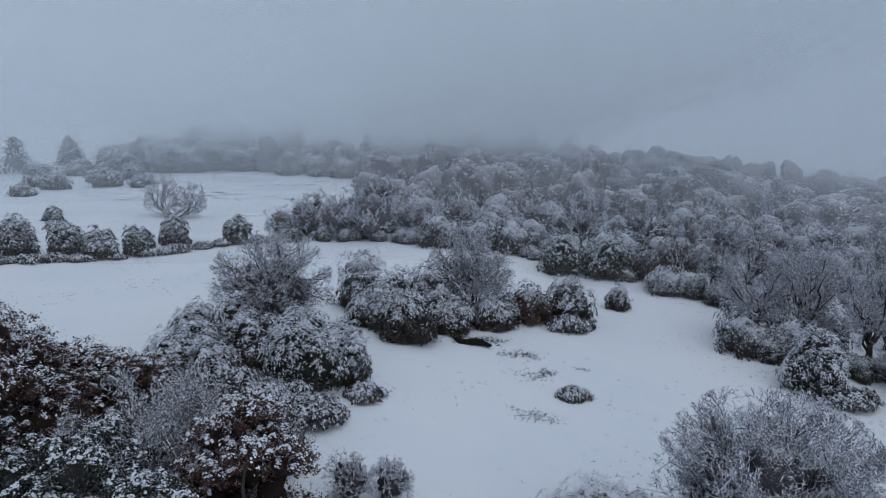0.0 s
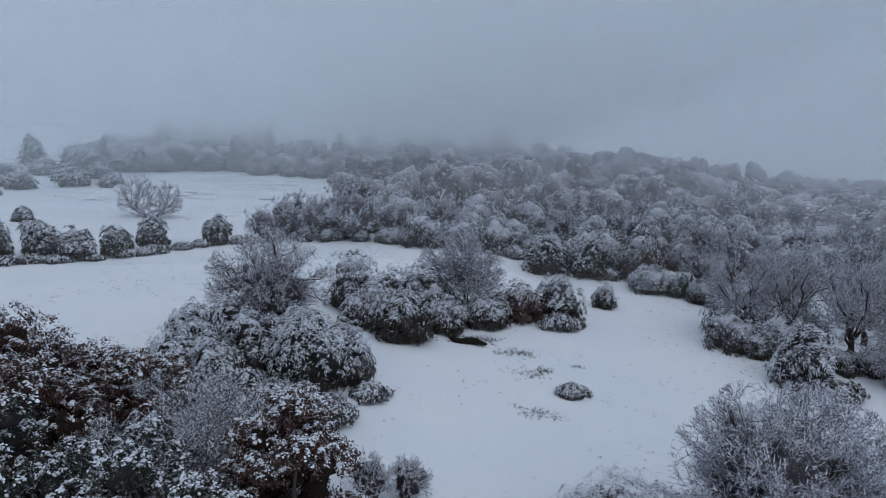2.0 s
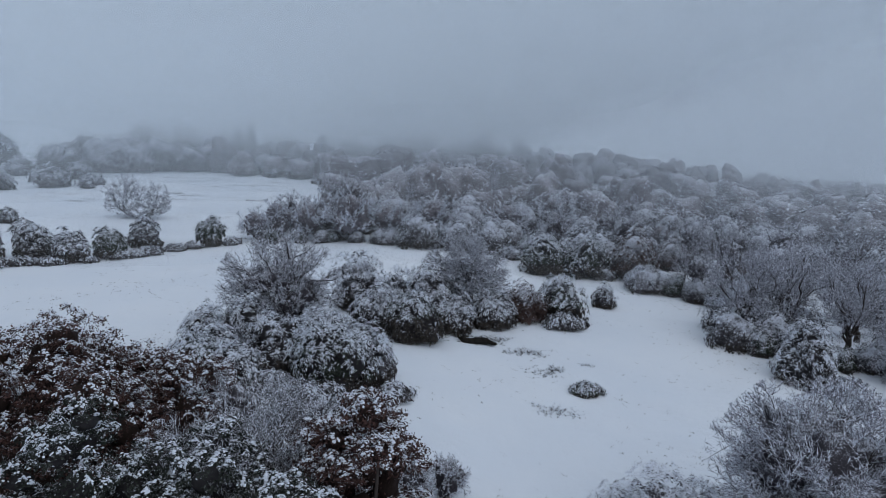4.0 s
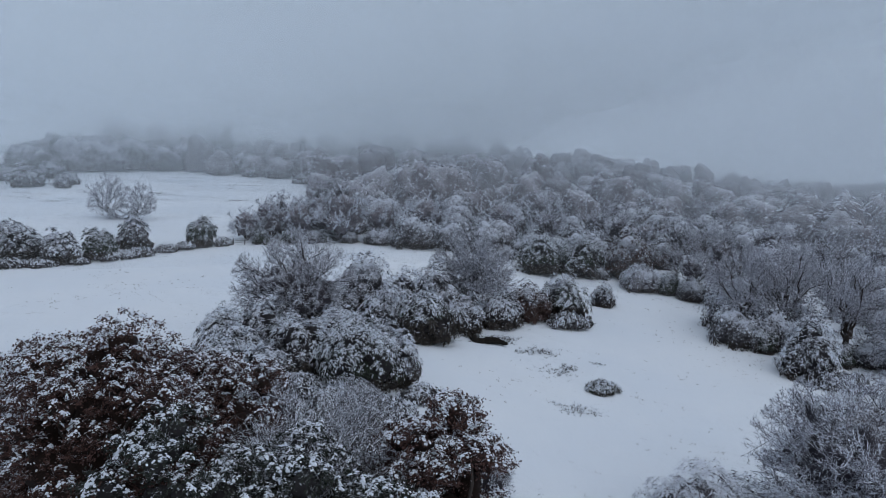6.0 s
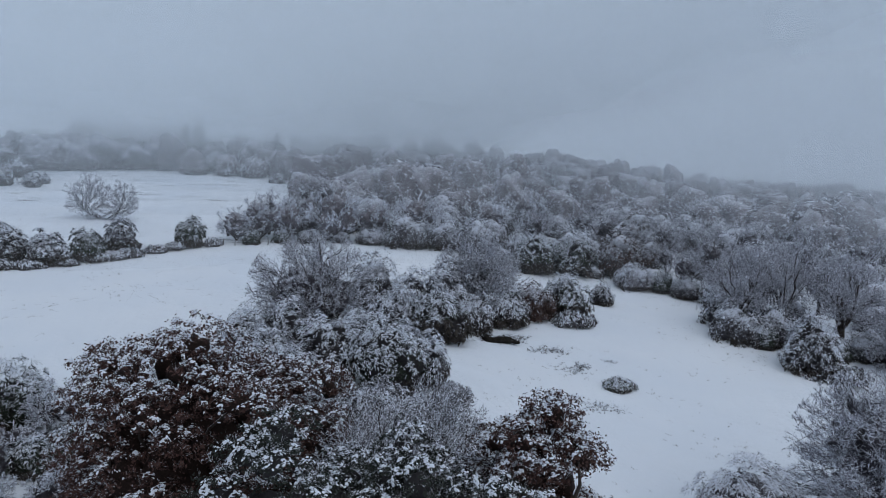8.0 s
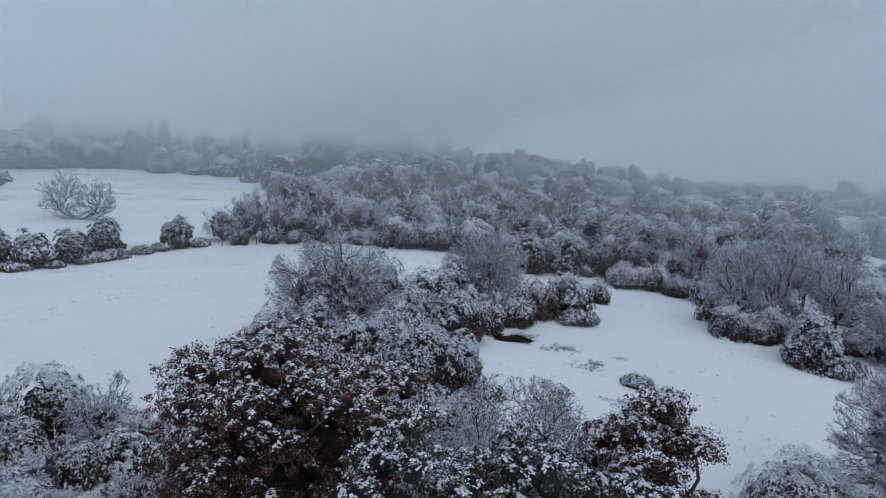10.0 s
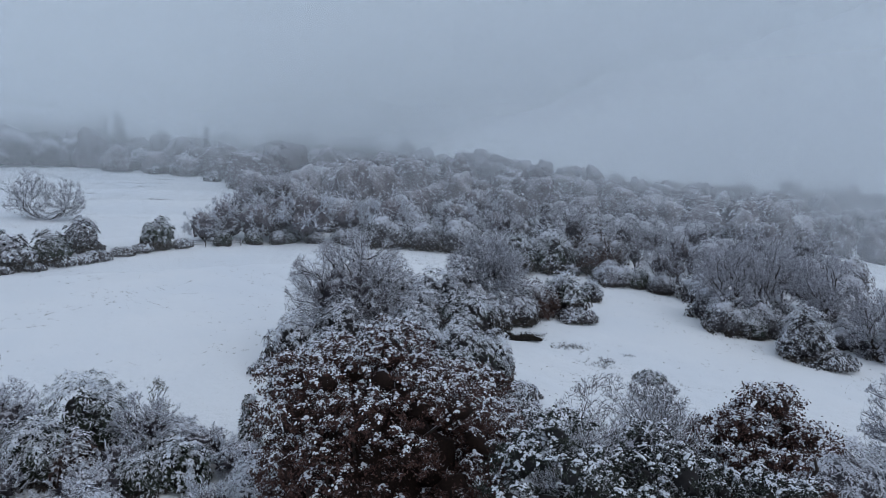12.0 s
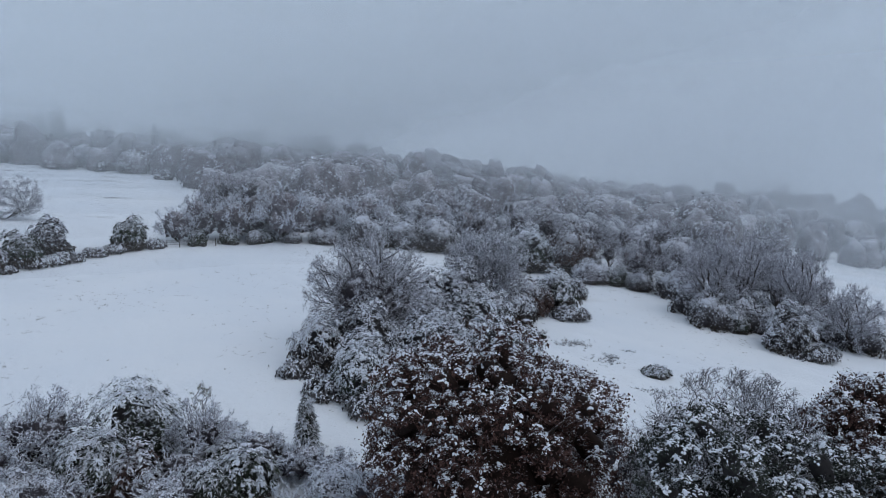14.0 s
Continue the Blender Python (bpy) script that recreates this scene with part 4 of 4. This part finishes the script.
def fallen_log(x, y, length, turn):
    """A rotten trunk, thick and torn at the root end, broken at the other, half sunk in snow."""
    rng = np.random.default_rng(5)
    root = new("fallen_log")
    root.matrix_basis = at(x, y, turn, 1, 0)
    k, m = 22, 16
    t = np.linspace(-0.5, 0.5, k)[:, None]
    p = np.concatenate([t * length, 0.2 * np.sin(t * 6 + 0.5), 0.34 + 0.12 * np.sin(t * 7 + 1) - 0.12 * t], 1)
    r = np.interp(t[:, 0], (-0.5, -0.42, -0.25, 0.1, 0.42, 0.5), (0.42, 0.66, 0.5, 0.42, 0.30, 0.12)) * rng.uniform(0.86, 1.14, k)
    ang = np.arange(m) * 2 * np.pi / m
    ring = np.stack([np.zeros(m), np.cos(ang), np.sin(ang)], 1)
    groove = 1 + 0.12 * np.sin(5 * ang + 1.3)[None] + rng.uniform(-0.14, 0.14, (k, m))
    v = p[:, None] + ring[None] * (r[:, None] * groove)[..., None]
    v[..., 0] += rng.normal(0, 0.05, (k, m))
    i = (np.arange(k - 1)[:, None] * m + np.arange(m)[None]).ravel()
    j = (np.arange(k - 1)[:, None] * m + (np.arange(m)[None] + 1) % m).ravel()
    f = np.concatenate([np.stack([i, j, j + m], 1), np.stack([i, j + m, i + m], 1)])
    cap = np.array([(0, q, q + 1) for q in range(1, m - 1)])
    part("trunk", (v.reshape(-1, 3), np.concatenate([f, cap[:, ::-1], cap + m * (k - 1)])), LOGBARK, root, "black rotten bark")
    for q in range(11):
        b0 = np.array([p[1] + rng.normal(0, 0.2, 3)])
        b1 = b0 + unit(np.array([[-0.5, rng.normal(0, 0.8), rng.normal(0.45, 0.55)]])) * rng.uniform(0.5, 1.15)
        b1[:, 2] = np.maximum(b1[:, 2], 0.1)
        part("root", spikes(b0, b1, rng.uniform(0.07, 0.15), np.array([[0, 0, 0.1]]), rng), LOGBARK, root)
    for u, way in ((9, (0.3, 0.5, 0.5)), (14, (0.5, -0.4, 0.3)), (18, (0.6, 0.2, 0.35))):
        b0 = p[u:u + 1]
        part("broken_branch", spikes(b0, b0 + np.array([way]), 0.09, np.array([[0, 0.08, 0]]), rng), LOGBARK, root)
    n = 46
    at_k = rng.integers(2, k - 1, n)
    c = p[at_k] + np.stack([rng.normal(0, 0.1, n), rng.normal(0, 0.12, n), r[at_k] * 0.9], 1)
    stuff(part("snow_load", lumps(c, rng.uniform(0.07, 0.17, n), 0.3, rng), CLUMP, root, "thin snow on top"))
    tagged(root, "fallen rotten tree trunk lying dark on the snow", "log")


fallen_log(3.5, 74.9, 4.0, -24)


def grass_tufts():
    """Withered blades that stand through the snow, thicker in patches."""
    rng = np.random.default_rng(21)
    n = 8000
    x, y = rng.uniform(-75, 45, n), rng.uniform(36, 128, n)
    far_n = 1500
    x, y = np.append(x, rng.uniform(-120, -30, far_n)), np.append(y, rng.uniform(128, 245, far_n))
    dens = np.sin(x * 0.17 + 2 * np.sin(y * 0.05)) * np.sin(y * 0.21 + x * 0.06) + rng.normal(0, 0.5, len(x))
    keep = dens > 0.1
    x, y = x[keep], y[keep]
    blades = 6
    for _ in range(34):
        cx, cy = rng.uniform(-112, -38), rng.uniform(150, 244)
        k = rng.integers(20, 70)
        x = np.append(x, cx + rng.normal(0, rng.uniform(1.0, 3.5), k))
        y = np.append(y, cy + rng.normal(0, 0.7, k))
    bx, by = (np.repeat(v, blades) + rng.normal(0, 0.11, len(v) * blades) for v in (x, y))
    size = np.repeat(rng.uniform(0.06, 0.19, len(x)), blades) * (1 + 1.3 * (by > 128))
    p0 = np.stack([bx, by, ground_z(bx, by) - 0.03], 1)
    d = rng.normal(0, 0.7, p0.shape)
    d[:, 2] = np.abs(d[:, 2]) + 0.35
    ob = new("grass", mesh_of("grass", *strips(p0, p0 + unit(d) * size[:, None], 0.02, rng), GRASS))
    tagged(ob, "withered grass blades standing through the snow", "grass", kind="stuff")


grass_tufts()
LOW_PLANTS = ((9.0, 73.6, 0.7, 3.2), (5.6, 76.8, 0.8, 2.6), (1.2, 77.4, 0.9, 3.0), (9.2, 68.0, 0.5, 2.4), (10.8, 69.2, 0.5, 1.6), (7.4, 58.4, 0.35, 2.6), (9.6, 58.8, 0.35, 3.2), (14.4, 70.4, 0.5, 1.2), (6.6, 73.0, 0.4, 1.0))


def weed_patch(seed, x, y, h, w):
    """Dead stalks and bent grass in loose tufts, with a little snow on them."""
    rng = np.random.default_rng(seed)
    root = new("weed_patch")
    root.matrix_basis = at(x, y, rng.uniform(-20, 20), 1, 0)
    n = int(20 * w)
    c = np.stack([rng.normal(0, w * 0.36, n), rng.normal(0, w * 0.24, n), np.zeros(n)], 1)
    c[:, 2] = ground_z(x + c[:, 0], y + c[:, 1]) - float(ground_z(x, y))
    p = np.repeat(c, 7, 0) + rng.normal(0, 0.07, (n * 7, 3)) * np.array([1, 1, 0.1])
    way = rng.normal(0, 0.7, p.shape)
    way[:, 2] = np.abs(way[:, 2]) + 0.25
    q = p + unit(way) * h * rng.uniform(0.25, 0.8, (len(p), 1))
    stuff(part("tuft", strips(p, q, 0.016, rng), BARE_SPRAY, root, "dark dead stalks"))
    k = rng.integers(0, len(p), len(p) // 2)
    stuff(part("snow_load", fronds((p[k] + q[k]) / 2, q[k] - p[k], np.array([0, 0, 1.0]) + rng.normal(0, 0.3, (len(k), 3)), 0.16, 0.03), CLUMP, root, "flecks of snow"))
    tagged(root, "patch of frosted dead weeds in the snow", "weeds")


for i, (x, y, h, w) in enumerate(LOW_PLANTS):
    weed_patch(170 + i, x, y, h, w)


def sign_board(x, y):
    root = new("sign_board")
    root.matrix_basis = at(x, y, 30, 1, 0)

    def box(name, lo, hi, mat, label=""):
        bm = bmesh.new()
        bmesh.ops.create_cube(bm, size=1.0)
        for v in bm.verts:
            v.co = Vector([lo[a] + (hi[a] - lo[a]) * (v.co[a] + 0.5) for a in range(3)])
        bmesh.ops.bevel(bm, geom=bm.edges[:], offset=0.012, segments=1, affect="EDGES")
        me = bpy.data.meshes.new(name)
        bm.to_mesh(me)
        bm.free()
        me.materials.append(mat)
        ob = new(name, me)
        ob.parent = root
        if label:
            ob["label"] = label
    box("board", (-0.6, -0.02, 0.45), (0.6, 0.02, 1.1), PALE_BOARD, "pale weathered board")
    box("post", (-0.45, 0.02, -0.3), (-0.37, 0.1, 1.05), BARK)
    box("post", (0.37, 0.02, -0.3), (0.45, 0.1, 1.05), BARK)
    tagged(root, "small pale board on two posts below the trees", "board")


sign_board(50.8, 64.5)


def wire_fence(ax, ay, bx, by, n):
    """A short run of stock fence that closes the gap beside the wood."""
    root = new("fence")
    root.matrix_basis = at(ax, ay, 0, 1, 0)
    rng = np.random.default_rng(77)
    z0 = float(ground_z(ax, ay))
    u = np.linspace(0, 1, n)[:, None]
    foot = np.concatenate([u * (bx - ax), u * (by - ay), u * 0], 1)
    foot[:, 2] = ground_z(ax + foot[:, 0], ay + foot[:, 1]) - z0
    for p in foot:
        q = np.array([p])
        part("post", tubes(q - np.array([[0, 0, 0.2]]), q + np.array([[rng.normal(0, 0.03), 0, 1.25]]), 0.07, 0.06, rng, 6), BARK, root)
    for z in (0.45, 0.8, 1.1):
        part("rail", tubes(foot[:-1] + np.array([0, 0, z]), foot[1:] + np.array([0, 0, z]), 0.03, 0.03, rng, 4), BARK, root)
    tagged(root, "short dark stock fence between hedge and wood", "fence")


wire_fence(-34.5, 126.6, -25.0, 127.6, 6)

# ---- hedge between the two pastures ----
HEDGE = ((-66.4, 106.4, 7.0, 6.8), (-60.9, 110.4, 6.4, 6.8), (-55.6, 110.2, 5.2, 7.2), (-51.6, 115.6, 5.2, 6.6), (-48.8, 124.6, 5.6, 6.4), (-38.0, 126.4, 5.8, 6.2), (-71.5, 103.0, 6.2, 7.0))
for i, (x, y, h, w) in enumerate(HEDGE):
    bush("hedge_bush", 100 + i, x, y, h, w * 0.88, "round hedge bush dusted with snow", mat=EVERGREEN if i in (3, 5) else HAW, boughs=150, sprays=48, length=0.5, width=0.052, load=0.3 if i in (3, 5) else 0.6, bare=0.2, rise=0.5, core=0.6)
BRAMBLES = ((-63.0, 103.5, 1.5, 7.0), (-57.0, 106.8, 1.5, 6.0), (-46.5, 119.5, 1.6, 6.0), (-43.0, 122.5, 1.6, 5.5), (-53.5, 111.0, 1.3, 5.0), (-69.5, 99.5, 1.5, 7.0), (-34.5, 127.0, 1.8, 4.0), (-66.0, 101.6, 1.4, 6.0), (-60.2, 105.6, 1.5, 5.5), (-50.0, 115.6, 1.6, 6.0), (-48.2, 117.6, 1.4, 5.0), (-40.4, 124.8, 1.5, 4.6))
for i, (x, y, h, w) in enumerate(BRAMBLES):
    bush("bramble", 110 + i, x, y, h, w, "low snowy bramble along the hedge", boughs=176, sprays=17, length=0.34, width=0.044, load=0.85, bare=0.05)

# ---- upper pasture ----
def fan_tree(seed, x, y):
    """A low tree split at the ground into two leaning halves."""
    rng = np.random.default_rng(seed)
    root = new("bare_tree")
    root.matrix_basis = at(x, y)
    for h, w, lean, away in ((9.8, 9.4, -2.6, 0.0), (8.2, 7.4, 3.6, -0.6)):
        trunk, limbs, boughs, crown, flecks = bare_tree_arrays(rng, h, w, trunk=0.02, limbs=9, fan=(10, 5, 6, 6), twig=0.013, ridge=1.3, rough=0.36, deep=0.66)
        for v, _ in [trunk, boughs, crown, flecks] + limbs:
            k = np.clip((v[:, 2] + 0.4) / 2.0, 0, 1)
            v[:, 0] += lean * k
            v[:, 1] += away * k
        part("trunk", trunk, BARK, root, "dark stem split at the ground")
        for limb in limbs:
            part("limb", limb, BARK, root)
        stuff(part("branchwork", boughs, BARK, root, "dark thin branches"))
        stuff(part("crown", crown, TWIG, root, "fine leafless twigs edged with snow"))
        stuff(part("snow_load", flecks, CLUMP, root, "thin ridges of snow"))
    tagged(root, "low leafless tree fanning out in two halves over the pasture", "tree")


fan_tree(121, -58.8, 150.4)
UPPER = ((-79.8, 140.1, 3.4, 3.8), (-110.0, 179.8, 4.0, 7.0), (-110.8, 197.0, 6.8, 8.4), (-101.3, 207.6, 7.4, 11.4), (-90.6, 204.5, 4.8, 4.9), (-45.6, 248.0, 4.4, 5.0), (-37.2, 246.2, 5.6, 9.0), (-120.0, 205.0, 5.0, 10.0), (-93.0, 214.0, 4.0, 8.0), (-112.0, 222.0, 5.0, 9.0), (-104.0, 231.0, 6.0, 10.0), (-53.7, 266.0, 5.0, 8.0), (-47.5, 257.8, 6.5, 7.0), (-27.6, 233.0, 4.0, 6.0), (-70.0, 269.5, 6.0, 11.0))
for i, (x, y, h, w) in enumerate(UPPER):
    bush("hawthorn_bush", 130 + i, x, y, h, w, "snowy bush scattered on the upper pasture", inner_mat=HEDGE_CORE, boughs=140, sprays=20, length=0.7, width=0.075, load=0.7, bare=0.1)

FAR_LEFT = ((-137.0, 262.0, 6.0, 12.0), (-148.0, 250.0, 5.0, 9.0), (-128.0, 240.0, 5.0, 10.0), (-139.9, 238.9, 5.6, 11.0))
for i, (x, y, h, w) in enumerate(FAR_LEFT):
    bush("hawthorn_bush", 145 + i, x, y, h, w, "snowy bush standing before the far field in mist", inner_mat=BUSH_CORE, boughs=140, sprays=12, length=0.8, width=0.07, load=0.6, bare=0.05)
FIRS = ((-156.5, 252.0, 14.0, 14.0), (-148.0, 274.0, 12.0, 14.6), (-168.0, 309.0, 12.0, 10.0), (-118.4, 268.9, 12.0, 9.0), (-110.7, 264.6, 11.0, 9.0), (-104.3, 264.8, 12.5, 6.0), (-96.9, 265.2, 10.5, 7.0), (-92.2, 265.5, 12.5, 6.0), (-63.9, 281.0, 17.0, 9.0), (-57.5, 276.0, 18.0, 9.0), (-60.0, 287.0, 19.0, 9.0), (-28.8, 261.0, 16.0, 8.0), (131.2, 278.0, 12.0, 5.0))
for i, (x, y, h, w) in enumerate(FIRS):
    fir("conifer", 155 + i, x, y, h, w, "dark conifer flecked with snow, standing in mist", taper=0.55 if w > 11 else 0.85)

# ---- woods ----
def master(i, kind, h, w, detail):
    """One kind of woodland tree. detail 2: along the pasture, 1: up the slope, 0: far off in the mist."""
    rng = np.random.default_rng(200 + i)
    if kind == "bare" and detail:
        fan = ((5, 5, 5, 5), (5, 6, 6, 6))[detail - 1]
        trunk, limbs, boughs, crown, flecks = bare_tree_arrays(rng, h, w, limbs=5 + detail, fan=fan, twig=0.034 - 0.008 * detail, ridge=1.0, laden=0.6, trunk=0.2, stout=1.2)
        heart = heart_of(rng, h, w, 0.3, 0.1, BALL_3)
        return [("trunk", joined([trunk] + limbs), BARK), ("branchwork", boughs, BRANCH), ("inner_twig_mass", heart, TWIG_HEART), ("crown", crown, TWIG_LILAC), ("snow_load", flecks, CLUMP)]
    if kind == "frost":
        trunk, limbs, boughs, crown, flecks = bare_tree_arrays(rng, h, w, limbs=10, fan=(7, 5, 5, 5), twig=0.026, ridge=2.3, laden=1.0, trunk=0.05, stout=1.3, rough=0.16)
        return [("trunk", joined([trunk] + limbs), BARK), ("branchwork", boughs, TWIG_PALE), ("inner_twig_mass", heart_of(rng, h, w, 0.5, 0.0, BALL_3), HILL_CORE), ("crown", crown, FROST), ("snow_load", flecks, CLUMP)]
    mat = {"bare": TWIG_LILAC, "pale": TWIG_PALE, "haw": HAW, "green": EVERGREEN, "russet": RUSSET}[kind]
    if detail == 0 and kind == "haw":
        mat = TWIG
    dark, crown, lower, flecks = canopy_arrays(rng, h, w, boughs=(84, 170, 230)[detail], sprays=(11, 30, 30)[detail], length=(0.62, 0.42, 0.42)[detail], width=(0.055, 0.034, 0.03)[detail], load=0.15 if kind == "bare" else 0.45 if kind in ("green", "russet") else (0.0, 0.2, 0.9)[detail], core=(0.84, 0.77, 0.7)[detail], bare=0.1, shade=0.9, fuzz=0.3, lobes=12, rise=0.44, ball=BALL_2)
    # Far crowns get the core colour already paled for mist
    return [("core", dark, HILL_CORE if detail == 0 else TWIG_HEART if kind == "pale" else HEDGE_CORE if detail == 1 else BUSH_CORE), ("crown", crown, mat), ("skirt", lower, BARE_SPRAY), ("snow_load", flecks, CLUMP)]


KINDS = (("bare", 10.5, 9.0), ("bare", 9.0, 8.5), ("pale", 8.0, 11.4), ("haw", 6.8, 9.6), ("haw", 8.0, 11.4), ("pale", 6.8, 9.0), ("green", 5.5, 6.0), ("russet", 7.5, 8.0), ("bare", 12.0, 9.5), ("frost", 8.6, 10.4))
MASTERS, SLOPE_MASTERS = ([[(n, mesh_of(n, *arr, mat)) for n, arr, mat in master(i + 20 * detail, kind, h, w, detail)] for i, (kind, h, w) in enumerate(KINDS)] for detail in (2, 1))
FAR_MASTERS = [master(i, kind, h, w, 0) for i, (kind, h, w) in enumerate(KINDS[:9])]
WOOD_LABEL = {"bare": "leafless woodland tree with snow along its twigs", "pale": "rounded frosted tree in the wood", "frost": "broad leafless tree white with frost at the wood edge", "haw": "rounded hawthorn tree dusted with snow", "green": "dark evergreen bush in the wood", "russet": "woodland tree with russet leaves under snow"}


def wood_tree(k, x, y, turn, size):
    root = new("bush" if KINDS[k][0] == "green" else "woodland_tree")
    root.matrix_basis = at(x, y, turn, size, 0.2)
    for n, me in (MASTERS if y < 128 and x < 58 else SLOPE_MASTERS)[k]:
        stuff(new(n, me)).parent = root
    tagged(root, WOOD_LABEL[KINDS[k][0]], "tree", "trees of the hillside wood")


# the first trees of the wood along the pasture: kind, place, size
EDGE = ((9, -30.8, 130.9, 0.8), (9, -26.6, 133.0, 1.0), (6, -27.8, 127.8, 0.62), (9, -21.8, 131.4, 1.0), (0, -25.5, 138.0, 0.95), (6, -22.6, 129.0, 0.62), (9, -12.6, 129.7, 1.3), (9, -18.0, 135.0, 1.15), (9, -6.0, 131.0, 1.0), (3, -0.4, 123.5, 1.05), (3, 6.0, 121.5, 0.95), (4, 12.4, 122.0, 0.95), (3, 20.0, 121.0, 0.8))
EDGE += ((4, 26.6, 114.0, 1.1), (7, 34.9, 112.5, 1.3), (5, 34.0, 103.5, 0.75), (6, 38.0, 101.5, 0.75), (0, 40.5, 99.5, 0.9))
EDGE += ((3, 34.6, 77.6, 0.8), (3, 50.8, 67.0, 0.85), (3, 44.0, 94.0, 0.9), (6, 36.8, 74.5, 0.6), (4, 39.0, 76.2, 0.72), (3, 36.5, 75.4, 0.5), (3, 47.6, 71.4, 0.55), (4, 50.4, 73.0, 0.6), (6, 44.0, 71.0, 0.6), (3, 38.0, 84.0, 0.9), (4, 45.0, 81.0, 0.8), (4, 66.0, 89.0, 1.0), (2, 73.0, 93.0, 1.05), (5, 61.0, 84.0, 0.8))
WOOD_EDGE = ((37.0, 80.0, 12.0, 10.0), (42.8, 79.5, 13.5, 10.5), (54.0, 82.5, 12.6, 9.5), (47.0, 89.0, 12.0, 10.0), (45.8, 73.0, 12.5, 9.5), (56.5, 74.0, 7.0, 7.0), (48.6, 66.4, 9.4, 8.5))
for i, (x, y, h, w) in enumerate(WOOD_EDGE):
    bare_tree("bare_tree", 180 + i, x, y, h, w, "tall leafless tree at the edge of the wood", mat=TWIG_LILAC, stout=1.3, trunk=0.26 if h > 10 else 0.05, limbs=9, fan=(10, 6, 6, 7), twig=0.013, ridge=1.2)
for i, (k, x, y, s) in enumerate(EDGE):
    wood_tree(k, x, y, i * 77.0, s)


def understory():
    """Low bushes that close the foot of the wood along the pasture."""
    rng = np.random.default_rng(31)
    for (ax, ay), (bx, by) in (((-21, 130.5), (-12, 129.5)), ((-22, 128.6), (-10, 125.5)), ((-10, 125.5), (12, 119.5)), ((12, 119.5), (28, 111)), ((28, 111), (38, 101)), ((38, 101), (43, 92)), ((34, 78), (42, 72))):
        n = int(math.hypot(bx - ax, by - ay) / 3.2)
        for i in range(n):
            u = (i + rng.uniform(0.2, 0.8)) / n
            k = (3, 5, 4, 6, 3)[rng.integers(0, 5)]
            wood_tree(k, ax + (bx - ax) * u + rng.normal(0, 0.7), ay + (by - ay) * u + rng.uniform(0.3, 2.2), rng.uniform(0, 360), rng.uniform(0.36, 0.62))


understory()


def in_wood(x, y):
    lower = float(np.interp(x, (-60, -34, -12, 12, 30, 40, 47, 58, 75, 120, 180, 260), (260, 134, 131, 126, 117, 104, 92, 86, 100, 124, 150, 160)))
    left = float(np.interp(y, (120, 150, 190, 215, 245, 256, 300), (-28, -20, -22, -25, -30, -110, -140)))
    return y > lower and x > left and (x - 165) ** 2 / 62 ** 2 + (y - 143) ** 2 / 26 ** 2 > 1


def scatter(seed, x0, x1, y0, y1, gap, tries, near):
    rng = np.random.default_rng(seed)
    taken = [(x, y) for _, x, y, _ in EDGE] + [(x, y) for x, y, _, _ in WOOD_EDGE]
    out = []
    for _ in range(tries):
        x, y = rng.uniform(x0, x1), rng.uniform(y0, y1)
        if in_wood(x, y) and (y < 168 and x < 100) == near and all((x - a) ** 2 + (y - b) ** 2 > gap * gap for a, b in taken):
            taken.append((x, y))
            out.append((x, y, rng.uniform(0, 360), rng.uniform(0.75, 1.2), rng.random()))
    return out


def kind_for(x, y, r):
    bag = (0, 8, 1, 0, 5, 8, 1, 7, 0, 2) if x > 36 and y - 0.35 * x < 120 else (4, 9, 3, 4, 9, 4, 0, 2, 4, 7, 3) if y < 165 else (0, 4, 2, 8, 2, 5, 1, 3, 0, 2)
    return bag[int(r * len(bag))]


FAR_ROW = ((3, -118, 259, 1.0), (4, -109, 260, 1.4), (2, -102, 256, 1.3), (2, -95, 258, 1.2), (4, -90, 262, 1.5), (4, -84, 264, 1.2), (3, -78, 262, 1.2), (2, -72, 267, 1.1), (4, -65, 270, 1.1), (3, -57, 263, 0.8), (2, -99, 266, 1.4), (4, -75, 275, 1.4), (4, -50, 259, 0.9), (3, -126, 263, 1.2))
for i, (k, x, y, s) in enumerate(FAR_ROW):
    wood_tree(k, x, y, i * 61.0, s * 1.35)
NEAR_WOOD = scatter(7, -36, 110, 80, 178, 7.6, 6000, True)
for x, y, turn, size, r in NEAR_WOOD:
    wood_tree(kind_for(x, y, r), x, y, turn, size)


def far_wood():
    collect = {}
    spots = scatter(8, -140, 330, 130, 320, 10.4, 9000, False)
    for x, y, turn, size, r in spots:
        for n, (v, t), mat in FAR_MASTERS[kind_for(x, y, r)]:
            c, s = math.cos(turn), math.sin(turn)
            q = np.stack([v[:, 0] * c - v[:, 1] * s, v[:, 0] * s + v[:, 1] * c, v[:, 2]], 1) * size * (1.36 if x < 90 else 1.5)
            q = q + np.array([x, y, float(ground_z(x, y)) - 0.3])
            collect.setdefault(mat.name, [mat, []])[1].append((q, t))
    return spots, collect


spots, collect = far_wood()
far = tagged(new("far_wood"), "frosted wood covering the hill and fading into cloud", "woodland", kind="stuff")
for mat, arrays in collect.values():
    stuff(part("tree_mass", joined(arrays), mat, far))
